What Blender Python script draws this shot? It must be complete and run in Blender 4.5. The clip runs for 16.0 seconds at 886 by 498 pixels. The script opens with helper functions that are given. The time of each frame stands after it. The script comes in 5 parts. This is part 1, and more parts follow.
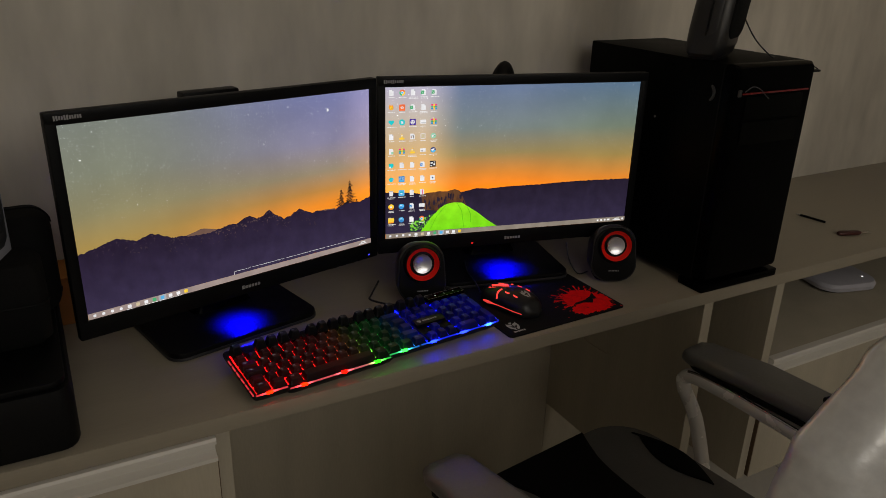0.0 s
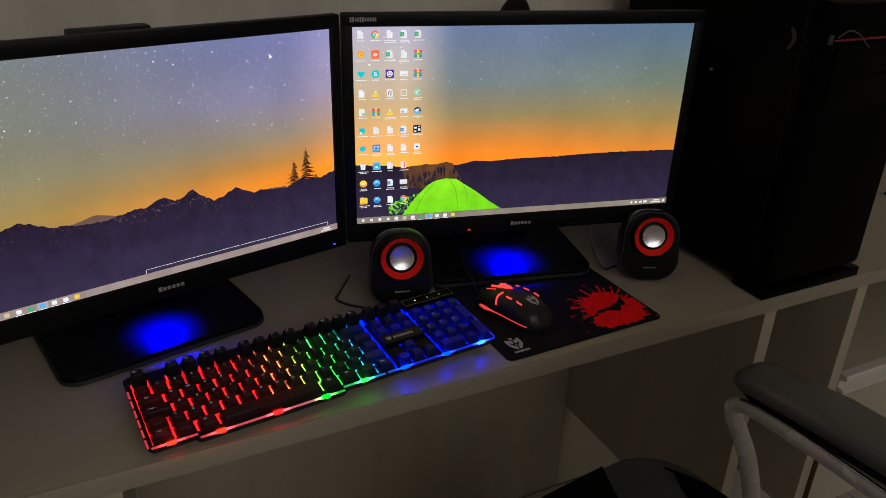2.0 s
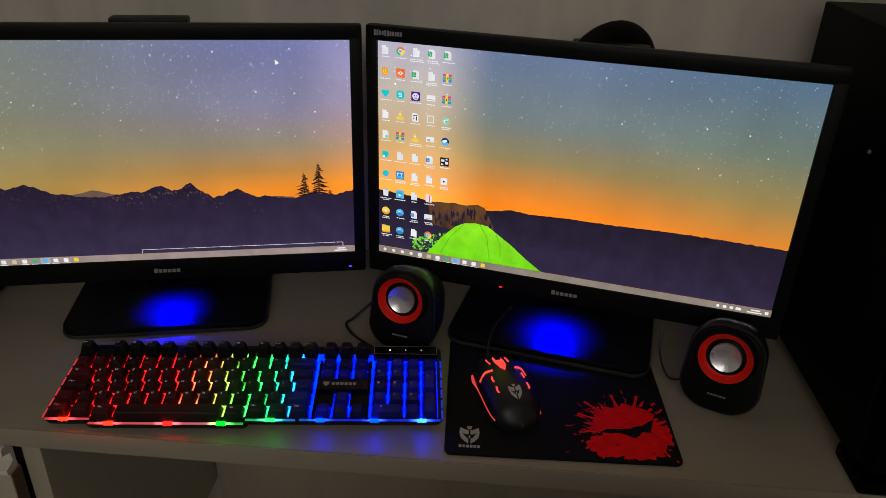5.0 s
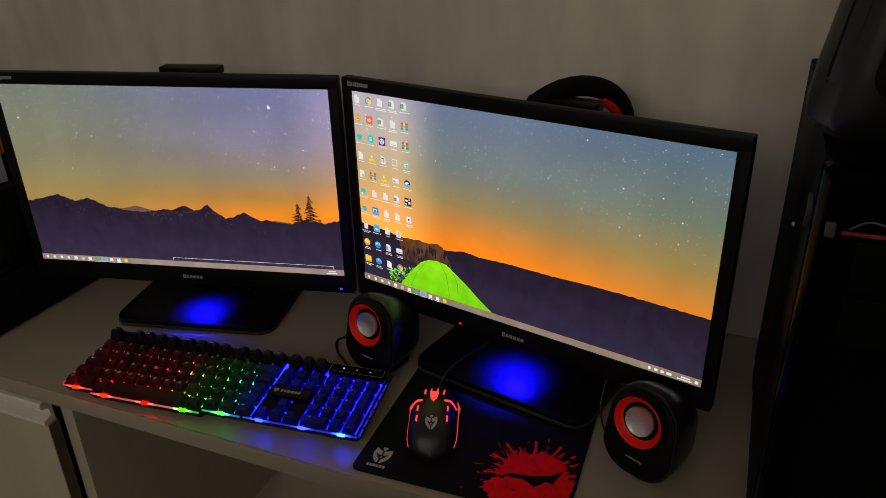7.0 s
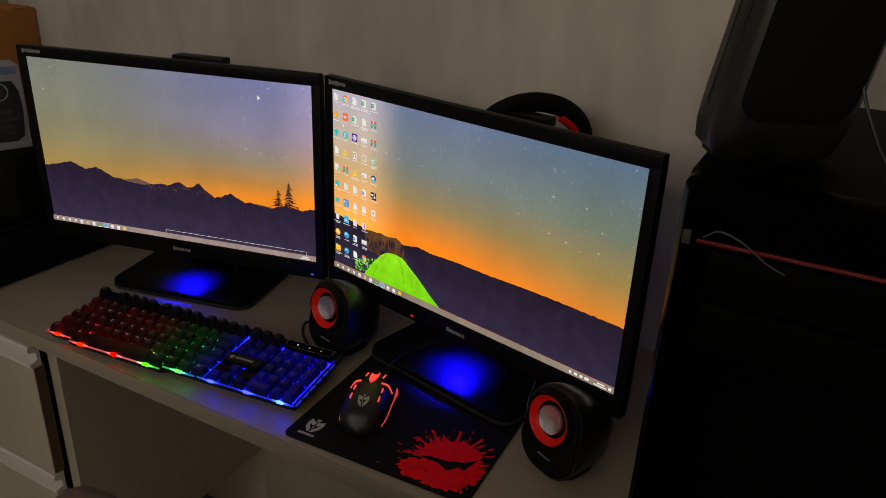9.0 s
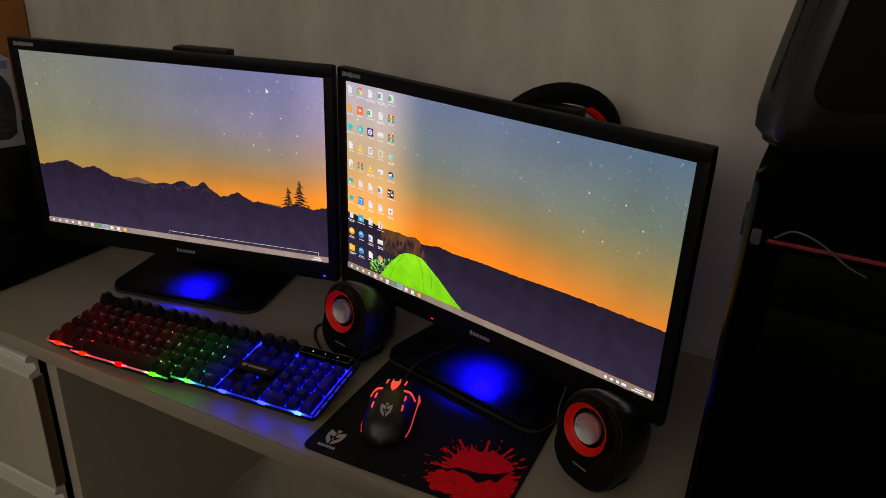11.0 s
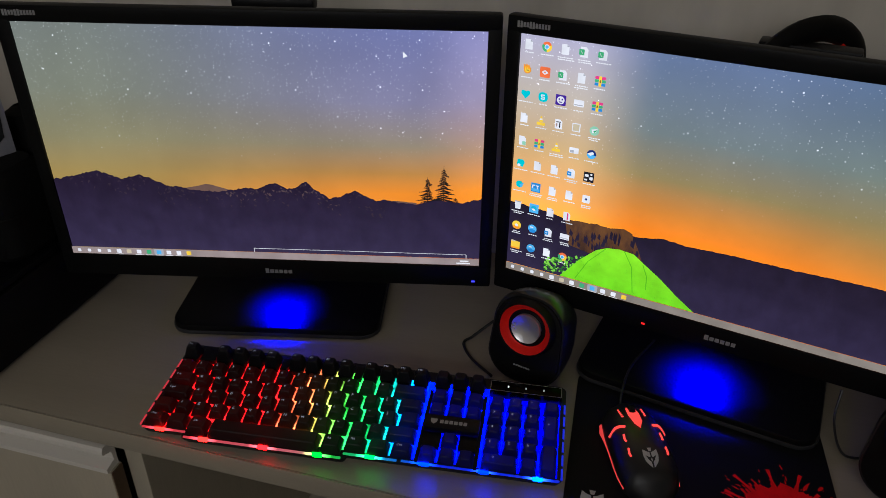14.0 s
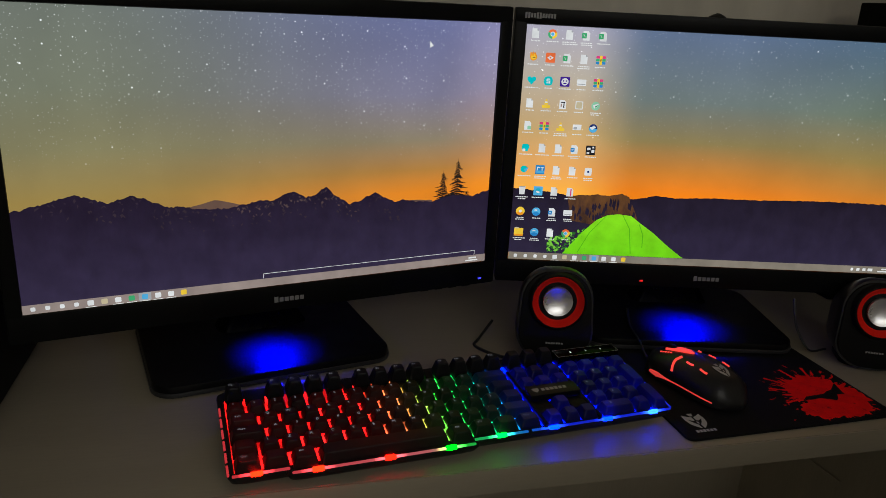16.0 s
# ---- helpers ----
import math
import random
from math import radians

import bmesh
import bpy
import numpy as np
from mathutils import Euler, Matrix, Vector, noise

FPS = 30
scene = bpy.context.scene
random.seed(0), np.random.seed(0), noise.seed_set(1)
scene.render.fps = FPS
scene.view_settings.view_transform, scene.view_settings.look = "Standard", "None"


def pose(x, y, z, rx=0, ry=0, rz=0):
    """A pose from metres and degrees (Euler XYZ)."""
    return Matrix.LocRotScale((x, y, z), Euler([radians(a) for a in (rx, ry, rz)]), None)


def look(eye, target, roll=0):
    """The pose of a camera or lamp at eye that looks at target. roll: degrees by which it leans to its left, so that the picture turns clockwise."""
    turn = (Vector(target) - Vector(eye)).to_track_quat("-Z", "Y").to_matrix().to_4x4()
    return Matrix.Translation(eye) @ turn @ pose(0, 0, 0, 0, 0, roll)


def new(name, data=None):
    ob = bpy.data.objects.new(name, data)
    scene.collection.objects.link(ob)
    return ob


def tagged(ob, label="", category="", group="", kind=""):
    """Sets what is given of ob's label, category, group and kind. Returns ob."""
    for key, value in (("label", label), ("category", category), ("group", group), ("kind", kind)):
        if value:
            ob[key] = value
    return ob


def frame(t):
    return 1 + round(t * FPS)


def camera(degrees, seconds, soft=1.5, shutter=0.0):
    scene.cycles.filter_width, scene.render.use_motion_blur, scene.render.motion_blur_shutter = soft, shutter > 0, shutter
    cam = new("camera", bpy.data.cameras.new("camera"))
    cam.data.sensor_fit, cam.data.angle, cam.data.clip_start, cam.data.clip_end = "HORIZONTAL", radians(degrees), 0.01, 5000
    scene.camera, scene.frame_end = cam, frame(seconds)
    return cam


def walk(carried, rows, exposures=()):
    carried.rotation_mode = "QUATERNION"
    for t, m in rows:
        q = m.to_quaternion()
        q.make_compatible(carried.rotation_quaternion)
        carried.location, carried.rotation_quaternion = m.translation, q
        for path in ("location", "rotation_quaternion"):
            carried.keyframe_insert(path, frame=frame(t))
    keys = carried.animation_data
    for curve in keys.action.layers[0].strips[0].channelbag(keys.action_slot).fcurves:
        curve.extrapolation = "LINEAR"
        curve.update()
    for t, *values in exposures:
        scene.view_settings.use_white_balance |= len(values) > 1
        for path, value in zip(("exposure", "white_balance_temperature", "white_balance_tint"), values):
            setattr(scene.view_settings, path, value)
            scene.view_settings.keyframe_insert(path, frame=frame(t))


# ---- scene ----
cam = camera(61.3, 16.0, soft=0.7)
PATH = [
    (0, (-0.01, 0.004, 1.336), (0.901, 1.621, 0.591), 1.7),
    (0.5, (0.023, 0.075, 1.318), (0.93, 1.684, 0.552), 1.5),
    (1, (0.052, 0.148, 1.306), (0.946, 1.749, 0.507), 1.4),
    (1.5, (0.095, 0.182, 1.287), (0.969, 1.774, 0.45), 1.6),
    (2, (0.193, 0.226, 1.28), (0.995, 1.839, 0.411), 1.7),
    (2.5, (0.281, 0.249, 1.273), (0.935, 1.925, 0.399), 2.0),
    (3, (0.328, 0.271, 1.272), (0.86, 1.982, 0.385), 2.7),
    (3.5, (0.363, 0.316, 1.264), (0.801, 2.047, 0.364), 3.9),
    (4, (0.412, 0.353, 1.266), (0.677, 2.103, 0.336), 3.0),
    (4.5, (0.52, 0.328, 1.27), (0.578, 2.096, 0.337), 2.7),
    (5, (0.645, 0.288, 1.303), (0.539, 2.061, 0.382), 2.0),
    (5.2, (0.672, 0.276, 1.316), (0.521, 2.051, 0.408), 1.5),
    (7.3, (0.994, 0.324, 1.351), (0.232, 1.958, 0.484), -1.1),
    (7.5, (0.993, 0.329, 1.346), (0.203, 1.953, 0.487), -0.6),
    (8, (1.021, 0.346, 1.346), (0.176, 1.957, 0.513), 1.1),
    (8.5, (1.11, 0.325, 1.343), (0.24, 1.931, 0.527), 2.1),
    (8.7, (1.132, 0.309, 1.342), (0.276, 1.926, 0.534), 2.6),
    (10.8, (1.112, 0.317, 1.314), (0.271, 1.945, 0.511), 2.6),
    (11, (1.071, 0.331, 1.326), (0.251, 1.959, 0.503), 2.3),
    (11.5, (0.975, 0.363, 1.337), (0.205, 2.007, 0.498), 1.6),
    (12, (0.921, 0.371, 1.321), (0.191, 2.018, 0.453), 0.9),
    (12.5, (0.9, 0.403, 1.306), (0.196, 2.043, 0.403), 0.3),
    (13, (0.878, 0.442, 1.28), (0.188, 2.071, 0.348), -0.3),
    (13.5, (0.791, 0.441, 1.283), (0.18, 2.069, 0.295), -0.3),
    (14, (0.631, 0.416, 1.312), (0.184, 2.074, 0.286), 0.7),
    (14.5, (0.541, 0.399, 1.292), (0.276, 2.111, 0.292), 2.1),
    (15, (0.456, 0.426, 1.273), (0.361, 2.167, 0.292), 3.0),
    (15.5, (0.367, 0.407, 1.231), (0.468, 2.253, 0.467), 1.7),
    (16, (0.221, 0.341, 1.137), (0.704, 2.179, 0.514), 3.1),
]
walk(cam, [(t, look(eye, target, roll)) for t, eye, target, roll in PATH], [(0.0, 0.03, 6600, 10), (1.5, 0.08, 6450, 11), (2.5, 0.07, 6250, 11), (4.5, 0.0, 6200, 9.5), (5.2, 0.0, 6500, 9), (7.5, -0.05, 6900, 10), (11.0, 0.0, 6850, 14), (12.5, 0.05, 6600, 13.5), (13.5, 0.05, 6150, 13), (14.5, -0.02, 5850, 10), (15.2, -0.08, 5950, 9), (16.0, -0.22, 6400, 5)])

# ---------- world and light ----------
world = bpy.data.worlds.new("world")
scene.world = world
world.use_nodes = True
sky = world.node_tree.nodes.new("ShaderNodeTexSky")
sky.sky_type, sky.sun_disc = "NISHITA", False
sky.sun_elevation, sky.sun_rotation = radians(6), radians(200)
world.node_tree.links.new(sky.outputs[0], world.node_tree.nodes["Background"].inputs[0])
world.node_tree.nodes["Background"].inputs[1].default_value = 0.05


def area_lamp(name, m, w, h, watts, color):
    d = bpy.data.lights.new(name, "AREA")
    d.shape, d.size, d.size_y, d.energy, d.color = "RECTANGLE", w, h, watts, color
    ob = new(name, d)
    ob.matrix_world = m
    return ob


# soft light added high behind the viewer; its source in the room is unknown
area_lamp("added_room_light", look((0.60, -1.62, 2.08), (0.7, 1.0, 0.95)), 2.3, 0.8, 14.5, (1.0, 0.94, 0.86))


# ---------- materials ----------
def mat(name, color, rough=0.5, metal=0.0, vary=0.12, scale=20.0, bump=0.05, fine=250.0, stretch=(1, 1, 1), spec=0.5, coat=0.0, random_piece=0.0):
    """A surface with colour changes at two scales and fine relief."""
    m = bpy.data.materials.new(name)
    m.use_nodes = True
    nt = m.node_tree
    b = nt.nodes["Principled BSDF"]
    b.inputs["Metallic"].default_value = metal
    b.inputs["Specular IOR Level"].default_value = spec
    b.inputs["Coat Weight"].default_value = coat
    tc, mp = nt.nodes.new("ShaderNodeTexCoord"), nt.nodes.new("ShaderNodeMapping")
    mp.inputs["Scale"].default_value = stretch
    nt.links.new(tc.outputs["Object"], mp.inputs[0])
    big, small = nt.nodes.new("ShaderNodeTexNoise"), nt.nodes.new("ShaderNodeTexNoise")
    for n, sc, det in ((big, scale, 4), (small, fine, 3)):
        n.inputs["Scale"].default_value, n.inputs["Detail"].default_value = sc, det
        nt.links.new(mp.outputs[0], n.inputs["Vector"])
    add = nt.nodes.new("ShaderNodeMath")
    add.operation = "ADD"
    nt.links.new(big.outputs["Fac"], add.inputs[0])
    half = nt.nodes.new("ShaderNodeMath")
    half.operation, half.inputs[1].default_value = "MULTIPLY", 0.5
    nt.links.new(small.outputs["Fac"], half.inputs[0])
    nt.links.new(half.outputs[0], add.inputs[1])
    ramp = nt.nodes.new("ShaderNodeMapRange")
    ramp.inputs["From Min"].default_value, ramp.inputs["From Max"].default_value = 0.4, 1.1
    ramp.inputs["To Min"].default_value, ramp.inputs["To Max"].default_value = 1 - vary, 1 + vary
    nt.links.new(add.outputs[0], ramp.inputs["Value"])
    tint = nt.nodes.new("ShaderNodeVectorMath")
    tint.operation = "SCALE"
    tint.inputs[0].default_value = color[:3]
    last = ramp.outputs["Result"]
    if random_piece:
        info, rr, mul = nt.nodes.new("ShaderNodeObjectInfo"), nt.nodes.new("ShaderNodeMapRange"), nt.nodes.new("ShaderNodeMath")
        rr.inputs["To Min"].default_value, rr.inputs["To Max"].default_value = 1 - random_piece, 1 + random_piece
        nt.links.new(info.outputs["Random"], rr.inputs["Value"])
        mul.operation = "MULTIPLY"
        nt.links.new(rr.outputs["Result"], mul.inputs[0])
        nt.links.new(last, mul.inputs[1])
        last = mul.outputs[0]
    nt.links.new(last, tint.inputs["Scale"])
    nt.links.new(tint.outputs[0], b.inputs["Base Color"])
    rg = nt.nodes.new("ShaderNodeMapRange")
    rg.inputs["To Min"].default_value, rg.inputs["To Max"].default_value = max(rough - 0.08, 0.02), min(rough + 0.08, 1)
    nt.links.new(big.outputs["Fac"], rg.inputs["Value"])
    nt.links.new(rg.outputs["Result"], b.inputs["Roughness"])
    if bump:
        bp = nt.nodes.new("ShaderNodeBump")
        bp.inputs["Strength"].default_value, bp.inputs["Distance"].default_value = bump, 0.002
        nt.links.new(add.outputs[0], bp.inputs["Height"])
        nt.links.new(bp.outputs[0], b.inputs["Normal"])
    return m


def glow(name, color, strength=1.0):
    m = bpy.data.materials.new(name)
    m.use_nodes = True
    b = m.node_tree.nodes["Principled BSDF"]
    b.inputs["Base Color"].default_value = (0.004, 0.004, 0.004, 1)
    b.inputs["Roughness"].default_value, b.inputs["Specular IOR Level"].default_value = 0.5, 0.12
    b.inputs["Emission Color"].default_value = (*color, 1)
    nt = m.node_tree
    tc, nz, mr = nt.nodes.new("ShaderNodeTexCoord"), nt.nodes.new("ShaderNodeTexNoise"), nt.nodes.new("ShaderNodeMapRange")
    nz.inputs["Scale"].default_value, nz.inputs["Detail"].default_value = 45.0, 6
    mr.inputs["From Min"].default_value, mr.inputs["From Max"].default_value = 0.3, 0.7
    mr.inputs["To Min"].default_value, mr.inputs["To Max"].default_value = strength * 0.85, strength * 1.15
    nt.links.new(tc.outputs["Object"], nz.inputs["Vector"])
    nt.links.new(nz.outputs["Fac"], mr.inputs["Value"])
    nt.links.new(mr.outputs["Result"], b.inputs["Emission Strength"])
    return m


WALL = mat("wall_panel_laminate", (0.53, 0.495, 0.425), 0.55, vary=0.30, scale=3.4, fine=15, bump=0.04, stretch=(1.7, 1.7, 0.55))
LAMINATE = mat("desk_laminate", (0.285, 0.250, 0.188), 0.42, vary=0.10, scale=6.0, fine=130, bump=0.05, stretch=(0.35, 3.0, 3.0))
CARCASS = mat("carcass_laminate", (0.41, 0.366, 0.278), 0.5, vary=0.12, scale=6.0, fine=120, bump=0.05, stretch=(2.5, 2.5, 0.35))
EDGE = mat("raw_board_edge", (0.10, 0.06, 0.03), 0.8, vary=0.3, scale=30, fine=400, bump=0.2)
PROFILE = mat("handle_profile", (0.62, 0.59, 0.53), 0.35, metal=0.0, vary=0.05, scale=8, fine=300, bump=0.02, stretch=(0.3, 3, 3))
TILE = mat("floor_tile", (0.58, 0.54, 0.47), 0.3, vary=0.08, scale=4, fine=60, bump=0.02, random_piece=0.04)
GROUT = mat("grout", (0.25, 0.23, 0.2), 0.9, vary=0.2, scale=30, fine=300, bump=0.2)
PAINT = mat("white_paint", (0.78, 0.76, 0.72), 0.6, vary=0.04, scale=3, fine=120, bump=0.04)
BLACK = mat("black_plastic", (0.0026, 0.0026, 0.003), 0.42, spec=0.15, vary=0.25, scale=40, fine=700, bump=0.05)
MATTE = mat("matte_black_plastic", (0.0028, 0.0028, 0.0028), 0.6, spec=0.15, vary=0.25, scale=30, fine=900, bump=0.12)
GLOSS = mat("gloss_black_plastic", (0.0008, 0.0008, 0.0009), 0.22, spec=0.03, vary=0.25, scale=30, fine=300, bump=0.01)
STEEL = mat("black_painted_steel", (0.0011, 0.0013, 0.0011), 0.5, spec=0.05, vary=0.25, scale=12, fine=900, bump=0.06)
# paler rim: wear, with the highlight along the foot's edge put into its colour
RIM = mat("worn_highlit_foot_rim", (0.028, 0.028, 0.030), 0.40, spec=0.4, vary=0.3, scale=40, fine=600, bump=0.05)
BEZEL = mat("monitor_bezel_plastic", (0.0038, 0.0040, 0.0042), 0.42, spec=0.12, vary=0.25, scale=25, fine=900, bump=0.06)
CHROME = mat("brushed_metal", (0.62, 0.62, 0.60), 0.25, metal=1.0, vary=0.08, scale=20, fine=400, bump=0.03)
SILVER = mat("silver_paint", (0.50, 0.50, 0.50), 0.35, metal=0.6, vary=0.08, scale=30, fine=500, bump=0.02)
SHINY = mat("silver_grey_leatherette", (0.74, 0.74, 0.73), 0.30, metal=0.45, spec=0.9, vary=0.22, scale=11, fine=70, bump=0.6)
SATIN = mat("satin_silver_frame", (0.86, 0.86, 0.84), 0.26, metal=0.22, vary=0.06, scale=20, fine=400, bump=0.02)
LEATHER = mat("grey_leatherette", (0.13, 0.13, 0.125), 0.34, vary=0.15, scale=14, fine=260, bump=0.35)
FABRIC = mat("black_mesh_fabric", (0.004, 0.004, 0.004), 0.85, spec=0.15, vary=0.3, scale=20, fine=700, bump=0.4)
CARTON = mat("brown_cardboard", (0.42, 0.17, 0.038), 0.85, vary=0.12, scale=12, fine=300, bump=0.1, stretch=(1, 1, 4))
BOXWHITE = mat("printed_white_card", (0.36, 0.37, 0.42), 0.45, vary=0.12, scale=10, fine=300, bump=0.02)
BOXDARK = mat("printed_dark_ink", (0.025, 0.028, 0.030), 0.45, vary=0.5, scale=60, fine=500, bump=0.02)
BOXRED = mat("printed_red_ink", (0.6, 0.05, 0.035), 0.45, vary=0.05)
REDRING = mat("red_rubber_surround", (0.85, 0.012, 0.005), 0.45, spec=0.25, vary=0.12, scale=40, fine=500, bump=0.05)
CONE = mat("silver_speaker_dome", (0.85, 0.85, 0.88), 0.30, metal=0.85, vary=0.06, scale=60, fine=900, bump=0.03)
WHITEPLASTIC = mat("white_plastic", (0.42, 0.41, 0.45), 0.35, vary=0.05, scale=20, fine=400, bump=0.02)
PADCLOTH = mat("black_mousepad_cloth", (0.004, 0.004, 0.005), 0.85, spec=0.2, vary=0.2, scale=40, fine=1500, bump=0.25)
PADGREY = mat("grey_print", (0.42, 0.42, 0.43), 0.7, vary=0.15, scale=150, fine=1500, bump=0.1)
PADRED = mat("red_print", (0.95, 0.005, 0.006), 0.7, spec=0.15, vary=0.2, scale=90, fine=900, bump=0.1)
# the print is worn through to the black cloth in small flecks
_nt = PADRED.node_tree
_nz, _mr, _mx = _nt.nodes.new("ShaderNodeTexNoise"), _nt.nodes.new("ShaderNodeMapRange"), _nt.nodes.new("ShaderNodeMix")
_nz.inputs["Scale"].default_value, _nz.inputs["Detail"].default_value, _nz.inputs["Roughness"].default_value = 120.0, 8, 0.75
_mr.inputs["From Min"].default_value, _mr.inputs["From Max"].default_value = 0.30, 0.40
_nt.links.new(next(n for n in _nt.nodes if n.type == "TEX_COORD").outputs["Object"], _nz.inputs["Vector"])
_nt.links.new(_nz.outputs["Fac"], _mr.inputs["Value"])
_mx.data_type = "RGBA"
_mx.inputs[6].default_value = (0.05, 0.002, 0.002, 1)
_nt.links.new(_mr.outputs[0], _mx.inputs[0])
_b = _nt.nodes["Principled BSDF"]
_nt.links.new(_b.inputs["Base Color"].links[0].from_socket, _mx.inputs[7])
_nt.links.new(_mx.outputs[2], _b.inputs["Base Color"])
TRAYBLACK = mat("keyboard_tray_plastic", (0.012, 0.012, 0.013), 0.5, spec=0.15, vary=0.2, scale=60, fine=900, bump=0.08)
LATCH = mat("dull_grey_latch_plastic", (0.04, 0.04, 0.04), 0.5, spec=0.2, vary=0.2)
GREYCABLE = mat("dull_grey_cable", (0.05, 0.05, 0.055), 0.5, vary=0.1)
SHELL = mat("satin_speaker_shell", (0.010, 0.010, 0.010), 0.34, spec=0.5, vary=0.2, scale=30, fine=900, bump=0.05)
KEYCAP = mat("black_keycap", (0.004, 0.004, 0.0045), 0.36, spec=0.12, vary=0.2, scale=60, fine=900, bump=0.08, random_piece=0.15)
CABLE = mat("black_cable", (0.010, 0.010, 0.010), 0.5, vary=0.1)
MOUSEBODY = mat("soft_black_plastic", (0.010, 0.010, 0.011), 0.38, spec=0.4, vary=0.2, scale=50, fine=900, bump=0.04)
REDLINE = mat("red_plastic_trim", (0.16, 0.008, 0.008), 0.3, vary=0.1)
GREYMARK = mat("pale_grey_print", (0.28, 0.28, 0.28), 0.4, vary=0.05)


# thin key caps let a little of the light below through
_nt = KEYCAP.node_tree
_out = next(n for n in _nt.nodes if n.type == "OUTPUT_MATERIAL")
_tr, _mx = _nt.nodes.new("ShaderNodeBsdfTranslucent"), _nt.nodes.new("ShaderNodeMixShader")
_tr.inputs["Color"].default_value = (1, 1, 1, 1)
_mx.inputs[0].default_value = 0.075
_nt.links.new(_nt.nodes["Principled BSDF"].outputs[0], _mx.inputs[1])
_nt.links.new(_tr.outputs[0], _mx.inputs[2])
_nt.links.new(_mx.outputs[0], _out.inputs["Surface"])


# ---------- mesh helpers ----------
def thing(name, m, label, category, group="", kind=""):
    ob = new(name)
    ob.matrix_world = m
    ob.empty_display_size = 0.05
    return tagged(ob, label, category, group, kind)


def part(name, bm, material, parent, label="", smooth=True, m=None):
    me = bpy.data.meshes.new(name)
    bm.normal_update()
    bm.to_mesh(me)
    bm.free()
    me.materials.append(material)
    if smooth:
        me.shade_smooth()
        me.set_sharp_from_angle(angle=radians(38))
    ob = new(name, me)
    ob.parent = parent
    if m is not None:
        ob.matrix_basis = m
    return tagged(ob, label) if label else ob


def single(name, bm, material, m, label, category, kind="", group="", smooth=True):
    ob = part(name, bm, material, None, smooth=smooth)
    ob.matrix_world = m
    return tagged(ob, label, category, group, kind)


def bevel(bm, geom_edges, r, seg=2):
    if r > 0:
        bmesh.ops.bevel(bm, geom=geom_edges, offset=r, segments=seg, profile=0.6, affect="EDGES", clamp_overlap=True)


def box(bm, size, at, r=0.0, m=None, seg=2):
    """A box with its centre at at, edges rounded by r."""
    t = bmesh.new()
    bmesh.ops.create_cube(t, size=1.0, matrix=Matrix.Diagonal((*size, 1)))
    bevel(t, t.edges[:], r, seg)
    return merge(bm, t, Matrix.Translation(at) @ (m or Matrix()))


def merge(bm, t, m):
    bmesh.ops.transform(t, matrix=m, verts=t.verts)
    me = bpy.data.meshes.new("tmp")
    t.to_mesh(me)
    t.free()
    bm.from_mesh(me)
    bpy.data.meshes.remove(me)
    return bm


def cyl(bm, r1, r2, h, m, n=24, r=0.0):
    """A cone or cylinder along z from 0 to h."""
    t = bmesh.new()
    bmesh.ops.create_cone(t, cap_ends=True, segments=n, radius1=r1, radius2=r2, depth=h, matrix=Matrix.Translation((0, 0, h / 2)))
    if r:
        bevel(t, [e for e in t.edges if abs(e.verts[0].co.z - e.verts[1].co.z) < 1e-6], r, 2)
    return merge(bm, t, m)


def lathe(bm, prof, m=None, n=32):
    """Turns a profile of (radius, height) about z."""
    t = bmesh.new()
    rings = [[t.verts.new((r * math.cos(2 * math.pi * k / n), r * math.sin(2 * math.pi * k / n), z)) for k in range(n)] for r, z in prof]
    for a, b in zip(rings, rings[1:]):
        for k in range(n):
            t.faces.new((a[k], a[(k + 1) % n], b[(k + 1) % n], b[k]))
    for ring, flip in ((rings[0], True), (rings[-1], False)):
        t.faces.new(ring[::-1] if flip else ring)
    bmesh.ops.remove_doubles(t, verts=t.verts, dist=1e-6)
    return merge(bm, t, m or Matrix())


def prism(bm, outline, z0, z1, r=0.0, m=None):
    """An outline in x, y raised from z0 to z1."""
    t = bmesh.new()
    vs = [t.verts.new((x, y, z0)) for x, y in outline]
    f = t.faces.new(vs)
    top = bmesh.ops.extrude_face_region(t, geom=[f])
    bmesh.ops.translate(t, verts=[v for v in top["geom"] if isinstance(v, bmesh.types.BMVert)], vec=(0, 0, z1 - z0))
    bmesh.ops.recalc_face_normals(t, faces=t.faces)
    if r:
        bevel(t, [e for e in t.edges if abs(e.verts[0].co.z - e.verts[1].co.z) < 1e-6], r, 2)
    return merge(bm, t, m or Matrix())


def flat(bm, outline, z=0.0, m=None):
    t = bmesh.new()
    f = t.faces.new([t.verts.new((x, y, z)) for x, y in outline])
    f.normal_update()
    if f.normal.z < 0:
        f.normal_flip()
    bmesh.ops.triangulate(t, faces=t.faces)
    return merge(bm, t, m or Matrix())


def rounded(w, d, r, n=5, cx=0.0, cy=0.0):
    """The outline of a rounded rectangle."""
    out = []
    for sx, sy, a0 in ((1, 1, 0), (-1, 1, 90), (-1, -1, 180), (1, -1, 270)):
        for k in range(n + 1):
            a = radians(a0 + 90 * k / n)
            out.append((cx + sx * (w / 2 - r) + r * math.cos(a), cy + sy * (d / 2 - r) + r * math.sin(a)))
    return out


def spline(pts, n=8):
    """Points along a smooth curve through pts."""
    P = [Vector(p) for p in pts]
    P = [2 * P[0] - P[1]] + P + [2 * P[-1] - P[-2]]
    out = []
    for a, b, c, d in zip(P, P[1:], P[2:], P[3:]):
        for k in range(n):
            t = k / n
            out.append(0.5 * ((2 * b) + (c - a) * t + (2 * a - 5 * b + 4 * c - d) * t * t + (3 * b - a - 3 * c + d) * t ** 3))
    return out + [P[-2]]


